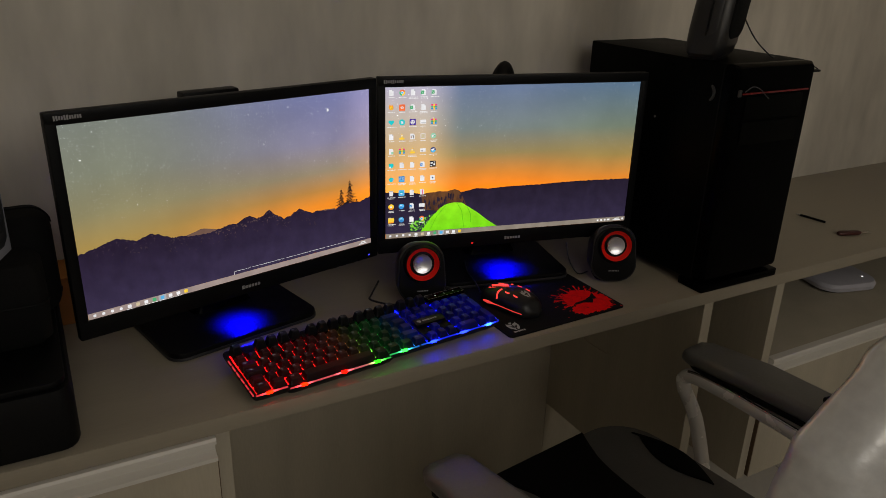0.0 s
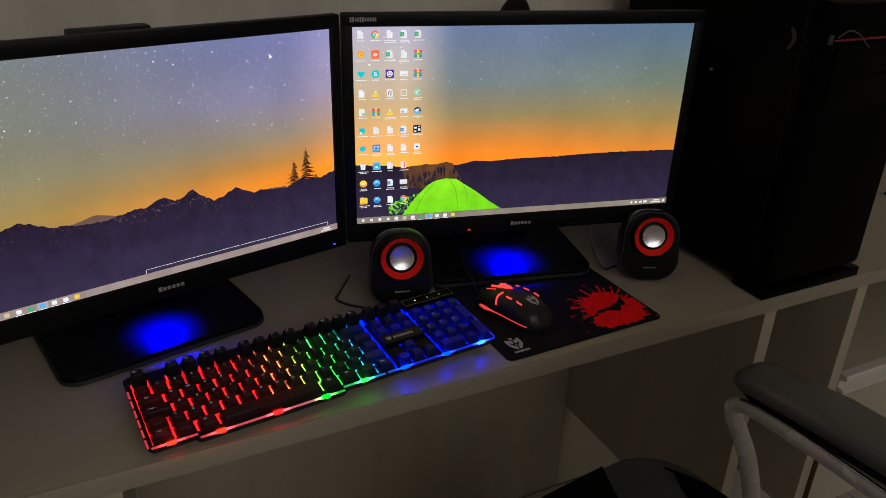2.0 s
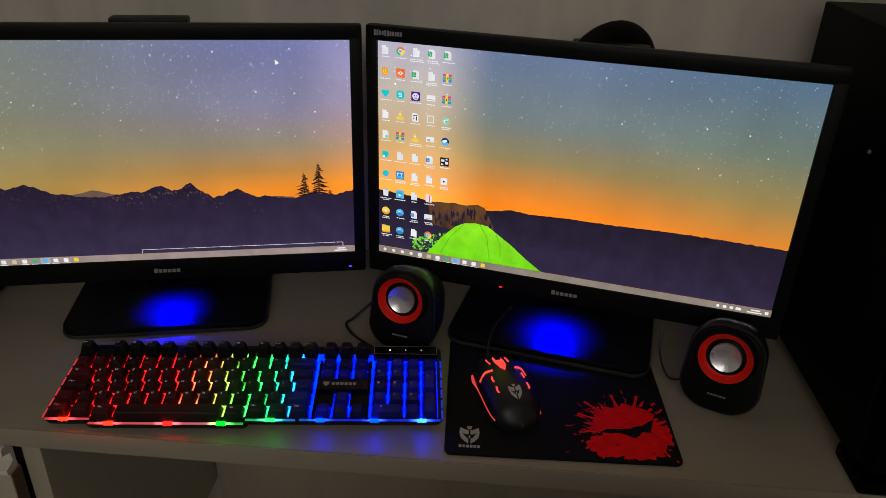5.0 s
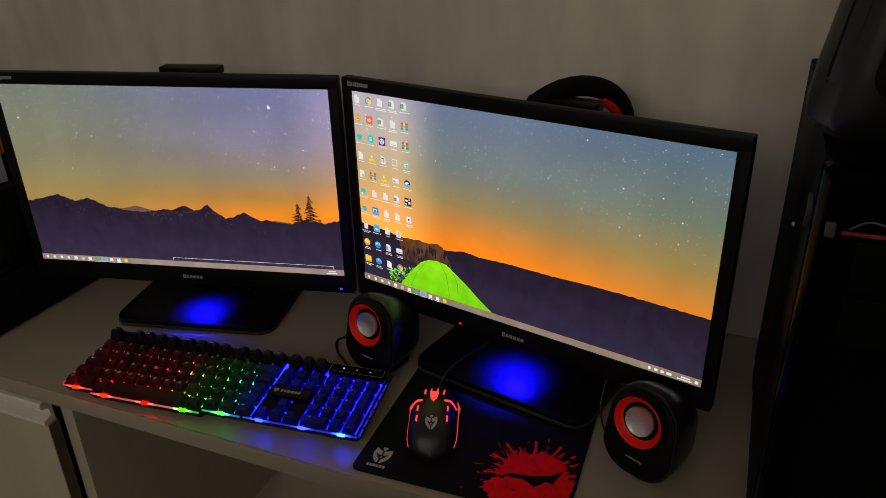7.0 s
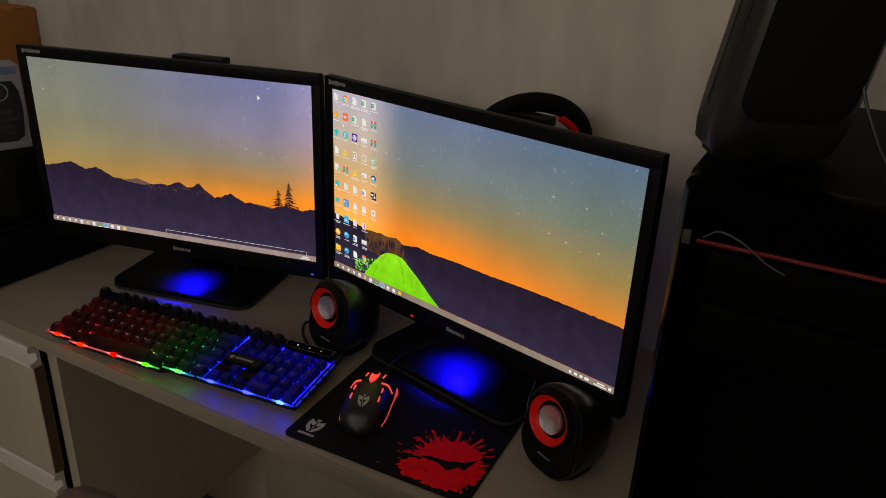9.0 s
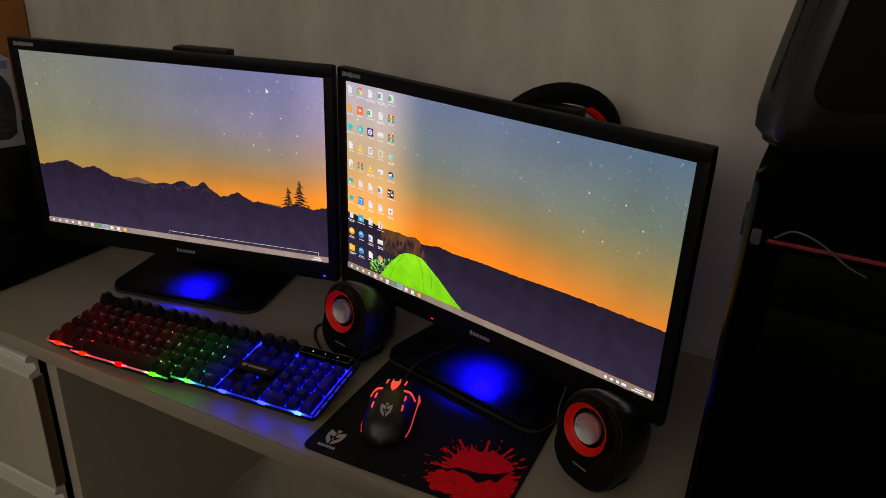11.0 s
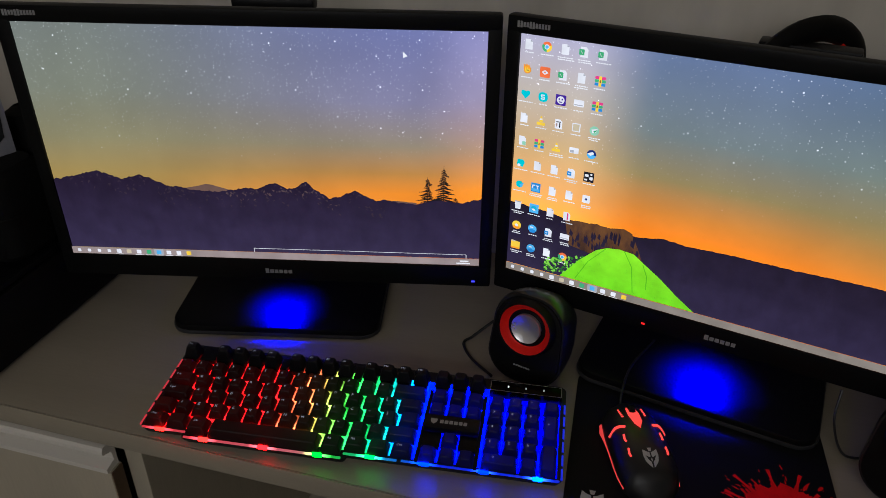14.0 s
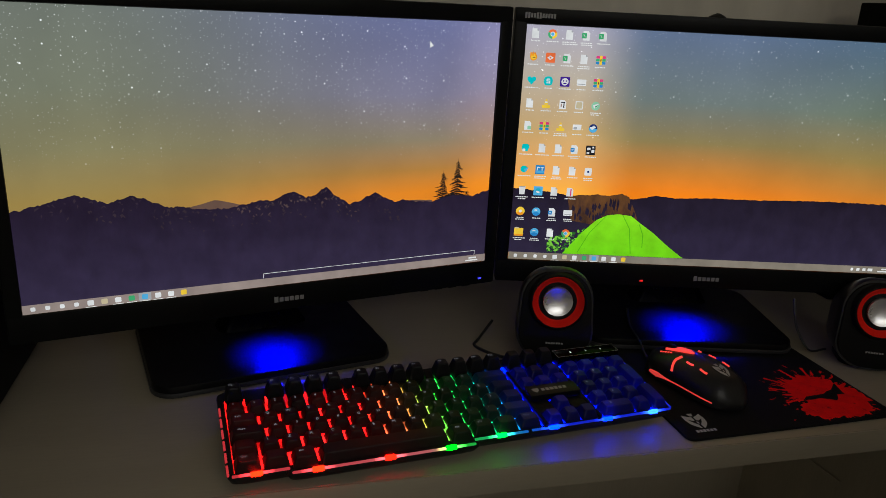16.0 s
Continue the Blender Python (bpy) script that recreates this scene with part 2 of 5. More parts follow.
def tube(bm, pts, r, n=8, flatten=1.0, side=None):
    """A round or flattened rod along points; r may be a function of 0..1."""
    t = bmesh.new()
    rings = []
    side = Vector(side) if side else None
    for k, p in enumerate(pts):
        d = (pts[min(k + 1, len(pts) - 1)] - pts[max(k - 1, 0)]).normalized()
        u = (side if side else (Vector((0, 0, 1)) if abs(d.z) < 0.9 else Vector((1, 0, 0)))).cross(d).normalized()
        v = d.cross(u).normalized()
        rr = r(k / (len(pts) - 1)) if callable(r) else r
        rings.append([t.verts.new(p + u * (rr * flatten * math.cos(2 * math.pi * j / n)) + v * (rr * math.sin(2 * math.pi * j / n))) for j in range(n)])
    for a, b in zip(rings, rings[1:]):
        for j in range(n):
            t.faces.new((a[j], a[(j + 1) % n], b[(j + 1) % n], b[j]))
    t.faces.new(rings[0][::-1])
    t.faces.new(rings[-1])
    bmesh.ops.recalc_face_normals(t, faces=t.faces)
    return merge(bm, t, Matrix())


def loft(bm, sections, m=None):
    """Skins a row of outlines that have the same number of points."""
    t = bmesh.new()
    rings = [[t.verts.new(p) for p in s] for s in sections]
    n = len(rings[0])
    for a, b in zip(rings, rings[1:]):
        for j in range(n):
            t.faces.new((a[j], a[(j + 1) % n], b[(j + 1) % n], b[j]))
    t.faces.new(rings[0][::-1])
    t.faces.new(rings[-1])
    bmesh.ops.recalc_face_normals(t, faces=t.faces)
    return merge(bm, t, m or Matrix())


B = bmesh.new
DESK = 0.75
WALL_Y = 1.335
FRONT = 0.875

# ---------- the room ----------
X0, X1, Y0, CEIL = -1.9, 3.4, -1.7, 2.6


def slab(name, lo, hi, material, label, category):
    size = [b - a for a, b in zip(lo, hi)]
    return single(name, box(B(), size, (0, 0, 0)), material, pose(*[(a + b) / 2 for a, b in zip(lo, hi)]), label, category, "structure", smooth=False)


slab("wall_north", (X0 - 0.1, WALL_Y, 0), (X1 + 0.1, WALL_Y + 0.1, CEIL), WALL, "grey-beige laminate wall with soft vertical streaks", "wall")
slab("wall_west", (X0 - 0.1, Y0, 0), (X0, WALL_Y, CEIL), PAINT, "plain white painted side wall", "wall")
slab("wall_east", (X1, Y0, 0), (X1 + 0.1, WALL_Y, CEIL), PAINT, "plain white painted side wall", "wall")
# unseen back wall; its opening and window are added to suit the room light
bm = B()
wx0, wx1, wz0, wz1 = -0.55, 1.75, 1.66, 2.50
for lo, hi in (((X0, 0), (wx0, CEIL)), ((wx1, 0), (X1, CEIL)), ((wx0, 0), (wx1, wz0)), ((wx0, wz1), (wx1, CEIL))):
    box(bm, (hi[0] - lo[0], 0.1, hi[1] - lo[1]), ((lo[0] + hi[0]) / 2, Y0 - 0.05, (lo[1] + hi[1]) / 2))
single("wall_south", bm, PAINT, Matrix(), "unseen plain white wall with an opening added for the room light", "wall", "structure", smooth=False)
added_win = part("added_window_1", B(), PAINT, None)
tagged(added_win, "white framed window, added unseen behind the viewer", "window", kind="structure")
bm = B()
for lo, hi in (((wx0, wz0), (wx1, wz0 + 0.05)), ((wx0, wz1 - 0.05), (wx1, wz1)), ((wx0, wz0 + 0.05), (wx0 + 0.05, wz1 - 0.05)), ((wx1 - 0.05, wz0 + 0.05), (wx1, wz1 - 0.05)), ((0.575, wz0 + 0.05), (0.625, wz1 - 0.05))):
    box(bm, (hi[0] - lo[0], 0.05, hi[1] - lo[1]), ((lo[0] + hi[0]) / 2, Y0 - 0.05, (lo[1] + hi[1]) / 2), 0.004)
part("added_window_frame", bm, PAINT, added_win)
slab("ceiling", (X0 - 0.1, Y0 - 0.1, CEIL), (X1 + 0.1, WALL_Y + 0.1, CEIL + 0.1), PAINT, "plain white painted ceiling", "ceiling")
floor = slab("floor", (X0 - 0.1, Y0 - 0.1, -0.1), (X1 + 0.1, WALL_Y + 0.1, -0.003), GROUT, "light beige ceramic tile floor with thin grout", "floor")

# ---------- wall-hung furniture ----------
WT = 0.025
ob = thing("worktop", pose(0, 0, DESK), "long taupe laminate worktop fixed along the wall", "worktop")
part("board", box(B(), (4.3, WALL_Y - FRONT - 0.001, WT), (1.15, (WALL_Y + FRONT) / 2 + 0.0005, -WT / 2), 0.0010), LAMINATE, ob)
part("edge_band", box(B(), (4.3, 0.0016, WT - 0.0004), (1.15, FRONT - 0.0003, -WT / 2), 0.0005), LAMINATE, ob)

BOT = 0.235
PT = 0.022


def handle_profile(length):
    """The cross-section of a grip profile, drawn along x."""
    sec = [(0.0, 0.0), (-0.004, 0.0), (-0.006, -0.004), (-0.006, -0.009), (0.006, -0.014), (0.007, -0.026), (-0.006, -0.030), (-0.006, -0.036), (0.012, -0.036), (0.012, 0.0)]
    return loft(B(), [[(x, y, z) for y, z in sec] for x in (0, length)])


def drawer_front(parent, x0, x1, z0, z1, handle_left=None):
    w = x1 - x0
    d = part("drawer_front", box(B(), (w, 0.018, z1 - z0 - 0.038), (w / 2, 0.009, (z1 - z0 - 0.038) / 2), 0.001), CARCASS, parent, m=pose(x0, FRONT - 0.004, z0), smooth=False)
    part("handle", handle_profile(w), PROFILE, d, "pale grip profile along the top edge", m=pose(0, 0.003, z1 - z0 - 0.001), smooth=False)
    for x in (-0.0006, w + 0.0006):
        part("edge_band", box(B(), (0.0012, 0.0165, z1 - z0 - 0.042), (x, 0.0095, (z1 - z0 - 0.038) / 2)), EDGE, d, "raw dark brown board edge", smooth=False)
    return d


ZT = DESK - WT
# drawers at the near end
cab = thing("drawer_cabinet", pose(0, 0, BOT), "taupe laminate wall-hung drawer cabinet with grip-profile drawers", "cabinet")
for x in (-0.66, 0.1515):
    part("side_panel", box(B(), (PT, WALL_Y - FRONT - 0.022, ZT - BOT), (x, (WALL_Y + FRONT + 0.020) / 2, (ZT - BOT) / 2), 0.001), CARCASS, cab, smooth=False)
part("bottom_panel", box(B(), (0.787, 0.42, 0.018), (-0.2540, 1.115, 0.010)), CARCASS, cab, smooth=False)
for z0, z1 in ((0.002, 0.245), (0.247, ZT - BOT - 0.001)):
    drawer_front(cab, -0.66, 0.139, z0, z1)

# panel and open niche beside the knee space
kp = thing("knee_panel", pose(0, 0, 0), "taupe laminate panel closing the knee space at the wall", "panel")
part("board", box(B(), (0.892, 0.008, ZT - 0.002), (0.6135, WALL_Y - 0.0045, (ZT - 0.002) / 2)), CARCASS, kp, smooth=False)
part("board", box(B(), (0.229, 0.008, BOT - 0.003), (1.1755, WALL_Y - 0.0045, (BOT - 0.003) / 2)), CARCASS, kp, smooth=False)
niche = thing("open_niche_cabinet", pose(0, 0, BOT), "tall open taupe laminate niche hung under the worktop", "cabinet")
for x, nm in ((1.072, "side_panel"), (1.277, "side_panel")):
    part(nm, box(B(), (0.024, WALL_Y - FRONT - 0.006, ZT - BOT - 0.0005), (x, (WALL_Y + FRONT + 0.004) / 2, (ZT - BOT) / 2), 0.001), CARCASS, niche, smooth=False)
part("back_panel", box(B(), (0.18, 0.012, ZT - BOT - 0.002), (1.1745, WALL_Y - 0.008, (ZT - BOT) / 2)), CARCASS, niche, smooth=False)

single("hanging_cable", tube(B(), spline([(1.0585, 1.232, 0.500), (1.0580, 1.205, 0.487), (1.0580, 1.165, 0.4855), (1.0585, 1.120, 0.488)]), 0.0013, 6), CARCASS, Matrix(), "thin pale cable clipped to the niche's side panel", "cable")
shelf = thing("shelf_cabinet", pose(0, 0, BOT), "wall-hung taupe cabinet with an open shelf above a drawer", "cabinet")
part("shelf", box(B(), (1.50, WALL_Y - FRONT - 0.012, 0.018), (2.041, (WALL_Y + FRONT + 0.008) / 2, 0.545 - BOT - 0.009), 0.001), CARCASS, shelf, smooth=False)
part("side_panel", box(B(), (PT, WALL_Y - FRONT - 0.006, ZT - BOT - 0.0005), (2.803, (WALL_Y + FRONT + 0.004) / 2, (ZT - BOT) / 2), 0.001), CARCASS, shelf, smooth=False)
part("bottom_panel", box(B(), (1.50, 0.42, 0.018), (2.041, 1.115, 0.010)), CARCASS, shelf, smooth=False)
part("back_panel", box(B(), (1.50, 0.008, ZT - BOT - 0.03), (2.041, WALL_Y - 0.0055, (ZT - BOT) / 2 + 0.01)), CARCASS, shelf, smooth=False)
drawer_front(shelf, 1.292, 2.79, 0.004, 0.545 - BOT + 0.001)


# ---------- monitors ----------
SW, SH = 0.4766, 0.2681


def screen_mat(name, right):
    """The lit picture: a dusk sky over x (0..SW) and z (0..SH) of the panel, with stars."""
    m = bpy.data.materials.new(name)
    m.use_nodes = True
    nt = m.node_tree
    L, N = nt.links.new, nt.nodes.new
    b = nt.nodes["Principled BSDF"]
    b.inputs["Base Color"].default_value, b.inputs["Roughness"].default_value = (0.004, 0.004, 0.004, 1), 0.5
    b.inputs["Specular IOR Level"].default_value = 0.12
    tc, sep = N("ShaderNodeTexCoord"), N("ShaderNodeSeparateXYZ")
    L(tc.outputs["Object"], sep.inputs[0])

    def rng(sock, a, c, lo=0.0, hi=1.0):
        n = N("ShaderNodeMapRange")
        n.interpolation_type = "SMOOTHSTEP"
        for k, v in zip(("From Min", "From Max", "To Min", "To Max"), (a, c, lo, hi)):
            n.inputs[k].default_value = v
        L(sock, n.inputs["Value"])
        return n.outputs["Result"]

    def ramp(sock, stops):
        n = N("ShaderNodeValToRGB")
        n.color_ramp.elements[0].position, n.color_ramp.elements[0].color = stops[0][0], (*stops[0][1], 1)
        n.color_ramp.elements[1].position, n.color_ramp.elements[1].color = stops[-1][0], (*stops[-1][1], 1)
        for p, c in stops[1:-1]:
            n.color_ramp.elements.new(p).color = (*c, 1)
        L(sock, n.inputs["Fac"])
        return n.outputs["Color"]

    def mix(fac, a, c, kind="MIX"):
        n = N("ShaderNodeMix")
        n.data_type, n.blend_type = "RGBA", kind
        for sock, v in ((n.inputs[0], fac), (n.inputs[6], a), (n.inputs[7], c)):
            if isinstance(v, (int, float)):
                sock.default_value = v
            elif isinstance(v, tuple):
                sock.default_value = (*v, 1)
            else:
                L(v, sock)
        return n.outputs[2]

    up = N("ShaderNodeMath")
    up.operation, up.inputs[1].default_value = "DIVIDE", SH
    L(sep.outputs["Z"], up.inputs[0])
    if right:
        warm = ramp(up.outputs[0], [(0.0, (0.5, 0.12, 0.01)), (0.22, (0.85, 0.22, 0.006)), (0.32, (0.80, 0.195, 0.008)), (0.42, (0.54, 0.19, 0.028)), (0.55, (0.245, 0.185, 0.076)), (0.72, (0.145, 0.175, 0.172)), (1.0, (0.100, 0.138, 0.230))])
        cool = ramp(up.outputs[0], [(0.0, (0.55, 0.15, 0.02)), (0.30, (0.64, 0.185, 0.014)), (0.38, (0.46, 0.185, 0.032)), (0.50, (0.26, 0.18, 0.055)), (0.70, (0.125, 0.155, 0.115)), (1.0, (0.07, 0.12, 0.185))])
        col = mix(rng(sep.outputs["X"], 0.20, 0.45), warm, cool)
        milky = rng(sep.outputs["X"], 0.142, 0.060)
        col = mix(milky, col, ramp(up.outputs[0], [(0.0, (0.9, 0.3, 0.02)), (0.26, (1.0, 0.42, 0.02)), (0.40, (0.72, 0.33, 0.09)), (0.58, (0.52, 0.34, 0.15)), (0.80, (0.42, 0.36, 0.30)), (1.0, (0.35, 0.33, 0.42))]))
    else:
        warm = ramp(up.outputs[0], [(0.0, (0.6, 0.13, 0.008)), (0.33, (0.66, 0.20, 0.014)), (0.42, (0.38, 0.175, 0.040)), (0.54, (0.225, 0.180, 0.12)), (0.72, (0.17, 0.160, 0.24)), (1.0, (0.125, 0.138, 0.28))])
        cool = ramp(up.outputs[0], [(0.0, (0.26, 0.17, 0.05)), (0.38, (0.28, 0.19, 0.055)), (0.55, (0.20, 0.18, 0.095)), (0.75, (0.16, 0.17, 0.125)), (1.0, (0.135, 0.15, 0.13))])
        col = mix(rng(sep.outputs["X"], 0.04, 0.42), cool, warm)
        col = mix(rng(sep.outputs["X"], 0.40, 0.49, 0.0, 0.55), col, ramp(up.outputs[0], [(0.0, (0.9, 0.25, 0.01)), (0.36, (0.9, 0.27, 0.015)), (0.52, (0.50, 0.26, 0.14)), (0.75, (0.36, 0.29, 0.40)), (1.0, (0.30, 0.27, 0.46))]))
    # cloud-like unevenness of the starry band
    nz = N("ShaderNodeTexNoise")
    nz.inputs["Scale"].default_value, nz.inputs["Detail"].default_value = 9.0, 5
    L(tc.outputs["Object"], nz.inputs["Vector"])
    sc = N("ShaderNodeVectorMath")
    sc.operation = "SCALE"
    L(col, sc.inputs[0])
    L(rng(nz.outputs["Fac"], 0.3, 0.7, 0.92, 1.08), sc.inputs["Scale"])
    out = sc.outputs[0]
    for scale, size, gain in ((46.0, 0.046, 1.4), (95.0, 0.066, 0.9), (150.0, 0.085, 0.6), (260.0, 0.14, 0.34)):
        vo = N("ShaderNodeTexVoronoi")
        vo.voronoi_dimensions = "2D"
        vo.inputs["Scale"].default_value = scale
        cb = N("ShaderNodeCombineXYZ")
        L(sep.outputs["X"], cb.inputs[0])
        L(sep.outputs["Z"], cb.inputs[1])
        L(cb.outputs[0], vo.inputs["Vector"])
        dot = rng(vo.outputs["Distance"], size, size * 0.5)
        sp = N("ShaderNodeSeparateColor")
        L(vo.outputs["Color"], sp.inputs[0])
        pick = rng(sp.outputs[0], 0.74 if right else 0.60, 0.97)
        a, c2, h = N("ShaderNodeMath"), N("ShaderNodeMath"), N("ShaderNodeMath")
        for n in (a, c2, h):
            n.operation = "MULTIPLY"
        L(dot, a.inputs[0]); L(pick, a.inputs[1])
        L(a.outputs[0], c2.inputs[0]); L(rng(up.outputs[0], 0.42, 0.75), c2.inputs[1])
        L(c2.outputs[0], h.inputs[0]); L(rng(nz.outputs["Fac"], 0.25, 0.6, 0.25, 1.0), h.inputs[1])
        gain *= 0.6 if right else 0.72
        out = mix(h.outputs[0], out, (gain, gain, gain * 1.05), "ADD")
    L(out, b.inputs["Emission Color"])
    b.inputs["Emission Strength"].default_value = 1.32 if right else 1.33
    return m


SKY_L, SKY_R = screen_mat("lit_sky_picture_violet", False), screen_mat("lit_sky_picture_blue", True)


def hill_mat(name, top, foot, grain):
    """Lit picture of a dusky mountainside: darker towards the crest, with faint folds."""
    m = glow(name, top)
    nt = m.node_tree
    b = nt.nodes["Principled BSDF"]
    tc, sep, mr, nz, ad, mx = (nt.nodes.new("ShaderNode" + k) for k in ("TexCoord", "SeparateXYZ", "MapRange", "TexNoise", "Math", "Mix"))
    mp = nt.nodes.new("ShaderNodeMapping")
    mp.inputs["Scale"].default_value, mp.inputs["Rotation"].default_value = (1.0, 0.45, 1.0), (0, 0, 0.5)
    nt.links.new(tc.outputs["Object"], mp.inputs[0])
    nt.links.new(tc.outputs["Object"], sep.inputs[0])
    nt.links.new(mp.outputs[0], nz.inputs["Vector"])
    nz.inputs["Scale"].default_value, nz.inputs["Detail"].default_value, nz.inputs["Roughness"].default_value = 85.0, 6, 0.65
    mr.inputs["From Min"].default_value, mr.inputs["From Max"].default_value = 0.098, 0.010
    nt.links.new(sep.outputs["Y"], mr.inputs["Value"])
    ad.operation, ad.inputs[1].default_value = "MULTIPLY_ADD", grain
    nt.links.new(nz.outputs["Fac"], ad.inputs[0])
    nt.links.new(mr.outputs[0], ad.inputs[2])
    ad2 = nt.nodes.new("ShaderNodeMath")
    ad2.operation, ad2.inputs[1].default_value, ad2.use_clamp = "SUBTRACT", grain / 2, True
    nt.links.new(ad.outputs[0], ad2.inputs[0])
    mx.data_type = "RGBA"
    nt.links.new(ad2.outputs[0], mx.inputs[0])
    mx.inputs[6].default_value, mx.inputs[7].default_value = (*top, 1), (*foot, 1)
    nt.links.new(mx.outputs[2], b.inputs["Emission Color"])
    return m


HILL = hill_mat("lit_dark_ridge", (0.017, 0.010, 0.027), (0.036, 0.026, 0.063), 0.6)
HILL_FAR = glow("lit_far_ridge", (0.15, 0.085, 0.065))
HILL_R = hill_mat("lit_dark_blue_ridge", (0.014, 0.009, 0.019), (0.030, 0.022, 0.054), 0.6)
CLIFF = hill_mat("lit_brown_cliff", (0.150, 0.062, 0.022), (0.034, 0.018, 0.018), 2.2)
PINE = glow("lit_black_pine", (0.008, 0.007, 0.008))
SNOW = glow("lit_snow_patch", (0.090, 0.058, 0.062))
ROCK = glow("lit_rock_face", (0.040, 0.026, 0.040))
TENT = hill_mat("lit_green_tent", (0.34, 0.88, 0.020), (0.19, 0.70, 0.010), 0.3)
TENT_DARK = glow("lit_green_tent_shade", (0.12, 0.52, 0.01))
GRASS = glow("lit_green_grass", (0.22, 0.62, 0.06))
GRASS_DARK = glow("lit_dark_grass", (0.03, 0.17, 0.02))
BAR_L = glow("lit_task_bar_pinkish", (0.33, 0.26, 0.24))
BAR_R = glow("lit_task_bar_grey", (0.26, 0.22, 0.18))
WHITE = glow("lit_white", (0.85, 0.85, 0.85))
INK = {n: glow("lit_ink_" + n, c) for n, c in (("paper", (0.80, 0.80, 0.82)), ("shade", (0.40, 0.41, 0.44)), ("green", (0.06, 0.42, 0.17)), ("mint", (0.30, 0.62, 0.42)), ("orange", (0.95, 0.34, 0.02)), ("coral", (0.90, 0.17, 0.05)), ("gold", (0.95, 0.62, 0.05)), ("magenta", (0.75, 0.05, 0.22)), ("teal", (0.01, 0.55, 0.60)), ("cyan", (0.02, 0.42, 0.62)), ("violet", (0.06, 0.02, 0.30)), ("ink", (0.015, 0.015, 0.02)), ("cream", (0.62, 0.52, 0.34)), ("blue", (0.03, 0.25, 0.62)), ("azure", (0.10, 0.45, 0.80)), ("navy", (0.01, 0.03, 0.16)), ("brown", (0.25, 0.09, 0.03)))}
CAPTION = glow("lit_caption", (0.80, 0.80, 0.80))
UPRIGHT = pose(0, 0, 0, 90)


def picture(display, name, bm, material, layer, label=""):
    return part(name, bm, material, display, label, smooth=False, m=pose(0, -0.0003 * layer, 0, 90))


def task_bar(display, material, right):
    picture(display, "task_bar", flat(B(), [(0, 0), (SW, 0), (SW, 0.0088), (0, 0.0088)]), material, 8)
    inks = ["paper", "paper", "paper", "paper", "paper", "cream", "paper", "green", "azure", "paper", "paper", "gold"]
    for k, ink in enumerate(inks):
        x = 0.0085 + 0.0118 * k
        picture(display, "task_icon", flat(B(), rounded(0.0055 if k > 3 else 0.004, 0.0052 if k > 3 else 0.004, 0.001, 2, x, 0.0045)), INK[ink], 9)
        if k in (4, 6, 7, 8, 9, 10):
            picture(display, "task_underline", flat(B(), [(x - 0.0045, 0.0002), (x + 0.0045, 0.0002), (x + 0.0045, 0.0008), (x - 0.0045, 0.0008)]), WHITE, 9)
        if k == 8:
            picture(display, "task_highlight", flat(B(), [(x - 0.0056, 0.0009), (x + 0.0056, 0.0009), (x + 0.0056, 0.0086), (x - 0.0056, 0.0086)]), INK["shade"], 8.5)
    picture(display, "clock_bars", merge(flat(B(), [(SW - 0.022, 0.0048), (SW - 0.012, 0.0048), (SW - 0.012, 0.0066), (SW - 0.022, 0.0066)]), flat(B(), [(SW - 0.026, 0.002), (SW - 0.010, 0.002), (SW - 0.010, 0.0036), (SW - 0.026, 0.0036)]), Matrix()), WHITE, 9)
    if right:
        for k, w in enumerate((0.003, 0.004, 0.004, 0.006)):
            picture(display, "tray_mark", flat(B(), rounded(w, 0.0035, 0.0008, 2, SW - 0.058 + 0.0075 * k, 0.0044)), WHITE, 9)
        picture(display, "tray_mark", flat(B(), rounded(0.004, 0.004, 0.0008, 2, SW - 0.0048, 0.0044)), WHITE, 9)
    else:
        bm = B()
        for x0, y0, x1, y1 in ((0.216, 0.0140, 0.462, 0.0145), (0.216, 0.0093, 0.2166, 0.0145), (0.4614, 0.0093, 0.462, 0.0145)):
            flat(bm, [(x0, y0), (x1, y0), (x1, y1), (x0, y1)])
        picture(display, "preview_outline", bm, WHITE, 9)


def pine(bm, x, y, h, w):
    """A spruce against the sky: thin stem, drooping boughs of uneven reach with gaps between."""
    rnd = random.Random(int(x * 1e4))
    flat(bm, [(x - h * 0.014, y), (x + h * 0.014, y), (x + h * 0.003, y + h), (x - h * 0.003, y + h)])
    for k in range(15):
        f = k / 15
        z = y + h * (0.12 + 0.84 * f)
        for s in (-1, 1):
            reach = w * ((1 - f) ** 0.8) * rnd.uniform(0.35, 1.15) + 0.0006
            drop = h * rnd.uniform(0.030, 0.060)
            flat(bm, [(x, z - h * 0.012), (x + s * reach * 0.5, z - drop * 0.9), (x + s * reach, z - drop), (x + s * reach * 0.6, z - drop * 0.2), (x, z + h * 0.030)])
            for j in range(2):
                tx = x + s * reach * rnd.uniform(0.3, 0.95)
                flat(bm, [(tx - 0.0006, z - drop * 0.5), (tx + 0.0006, z - drop * 0.5), (tx + s * 0.0006, z - drop * 1.5)])


def skyline(knots, rough, seed, n=150, lo=0.0, hi=SW):
    """An outline through a few heights, with small jags."""
    xs, hs = zip(*knots)
    out = []
    for k in range(n + 1):
        x = lo + (hi - lo) * k / n
        out.append((x, float(np.interp(x, xs, hs)) + rough * noise.noise((x * 170, seed, 0)) + 0.6 * rough * noise.noise((x * 480, seed, 5))))
    return out + [(hi, 0.008), (lo, 0.008)]


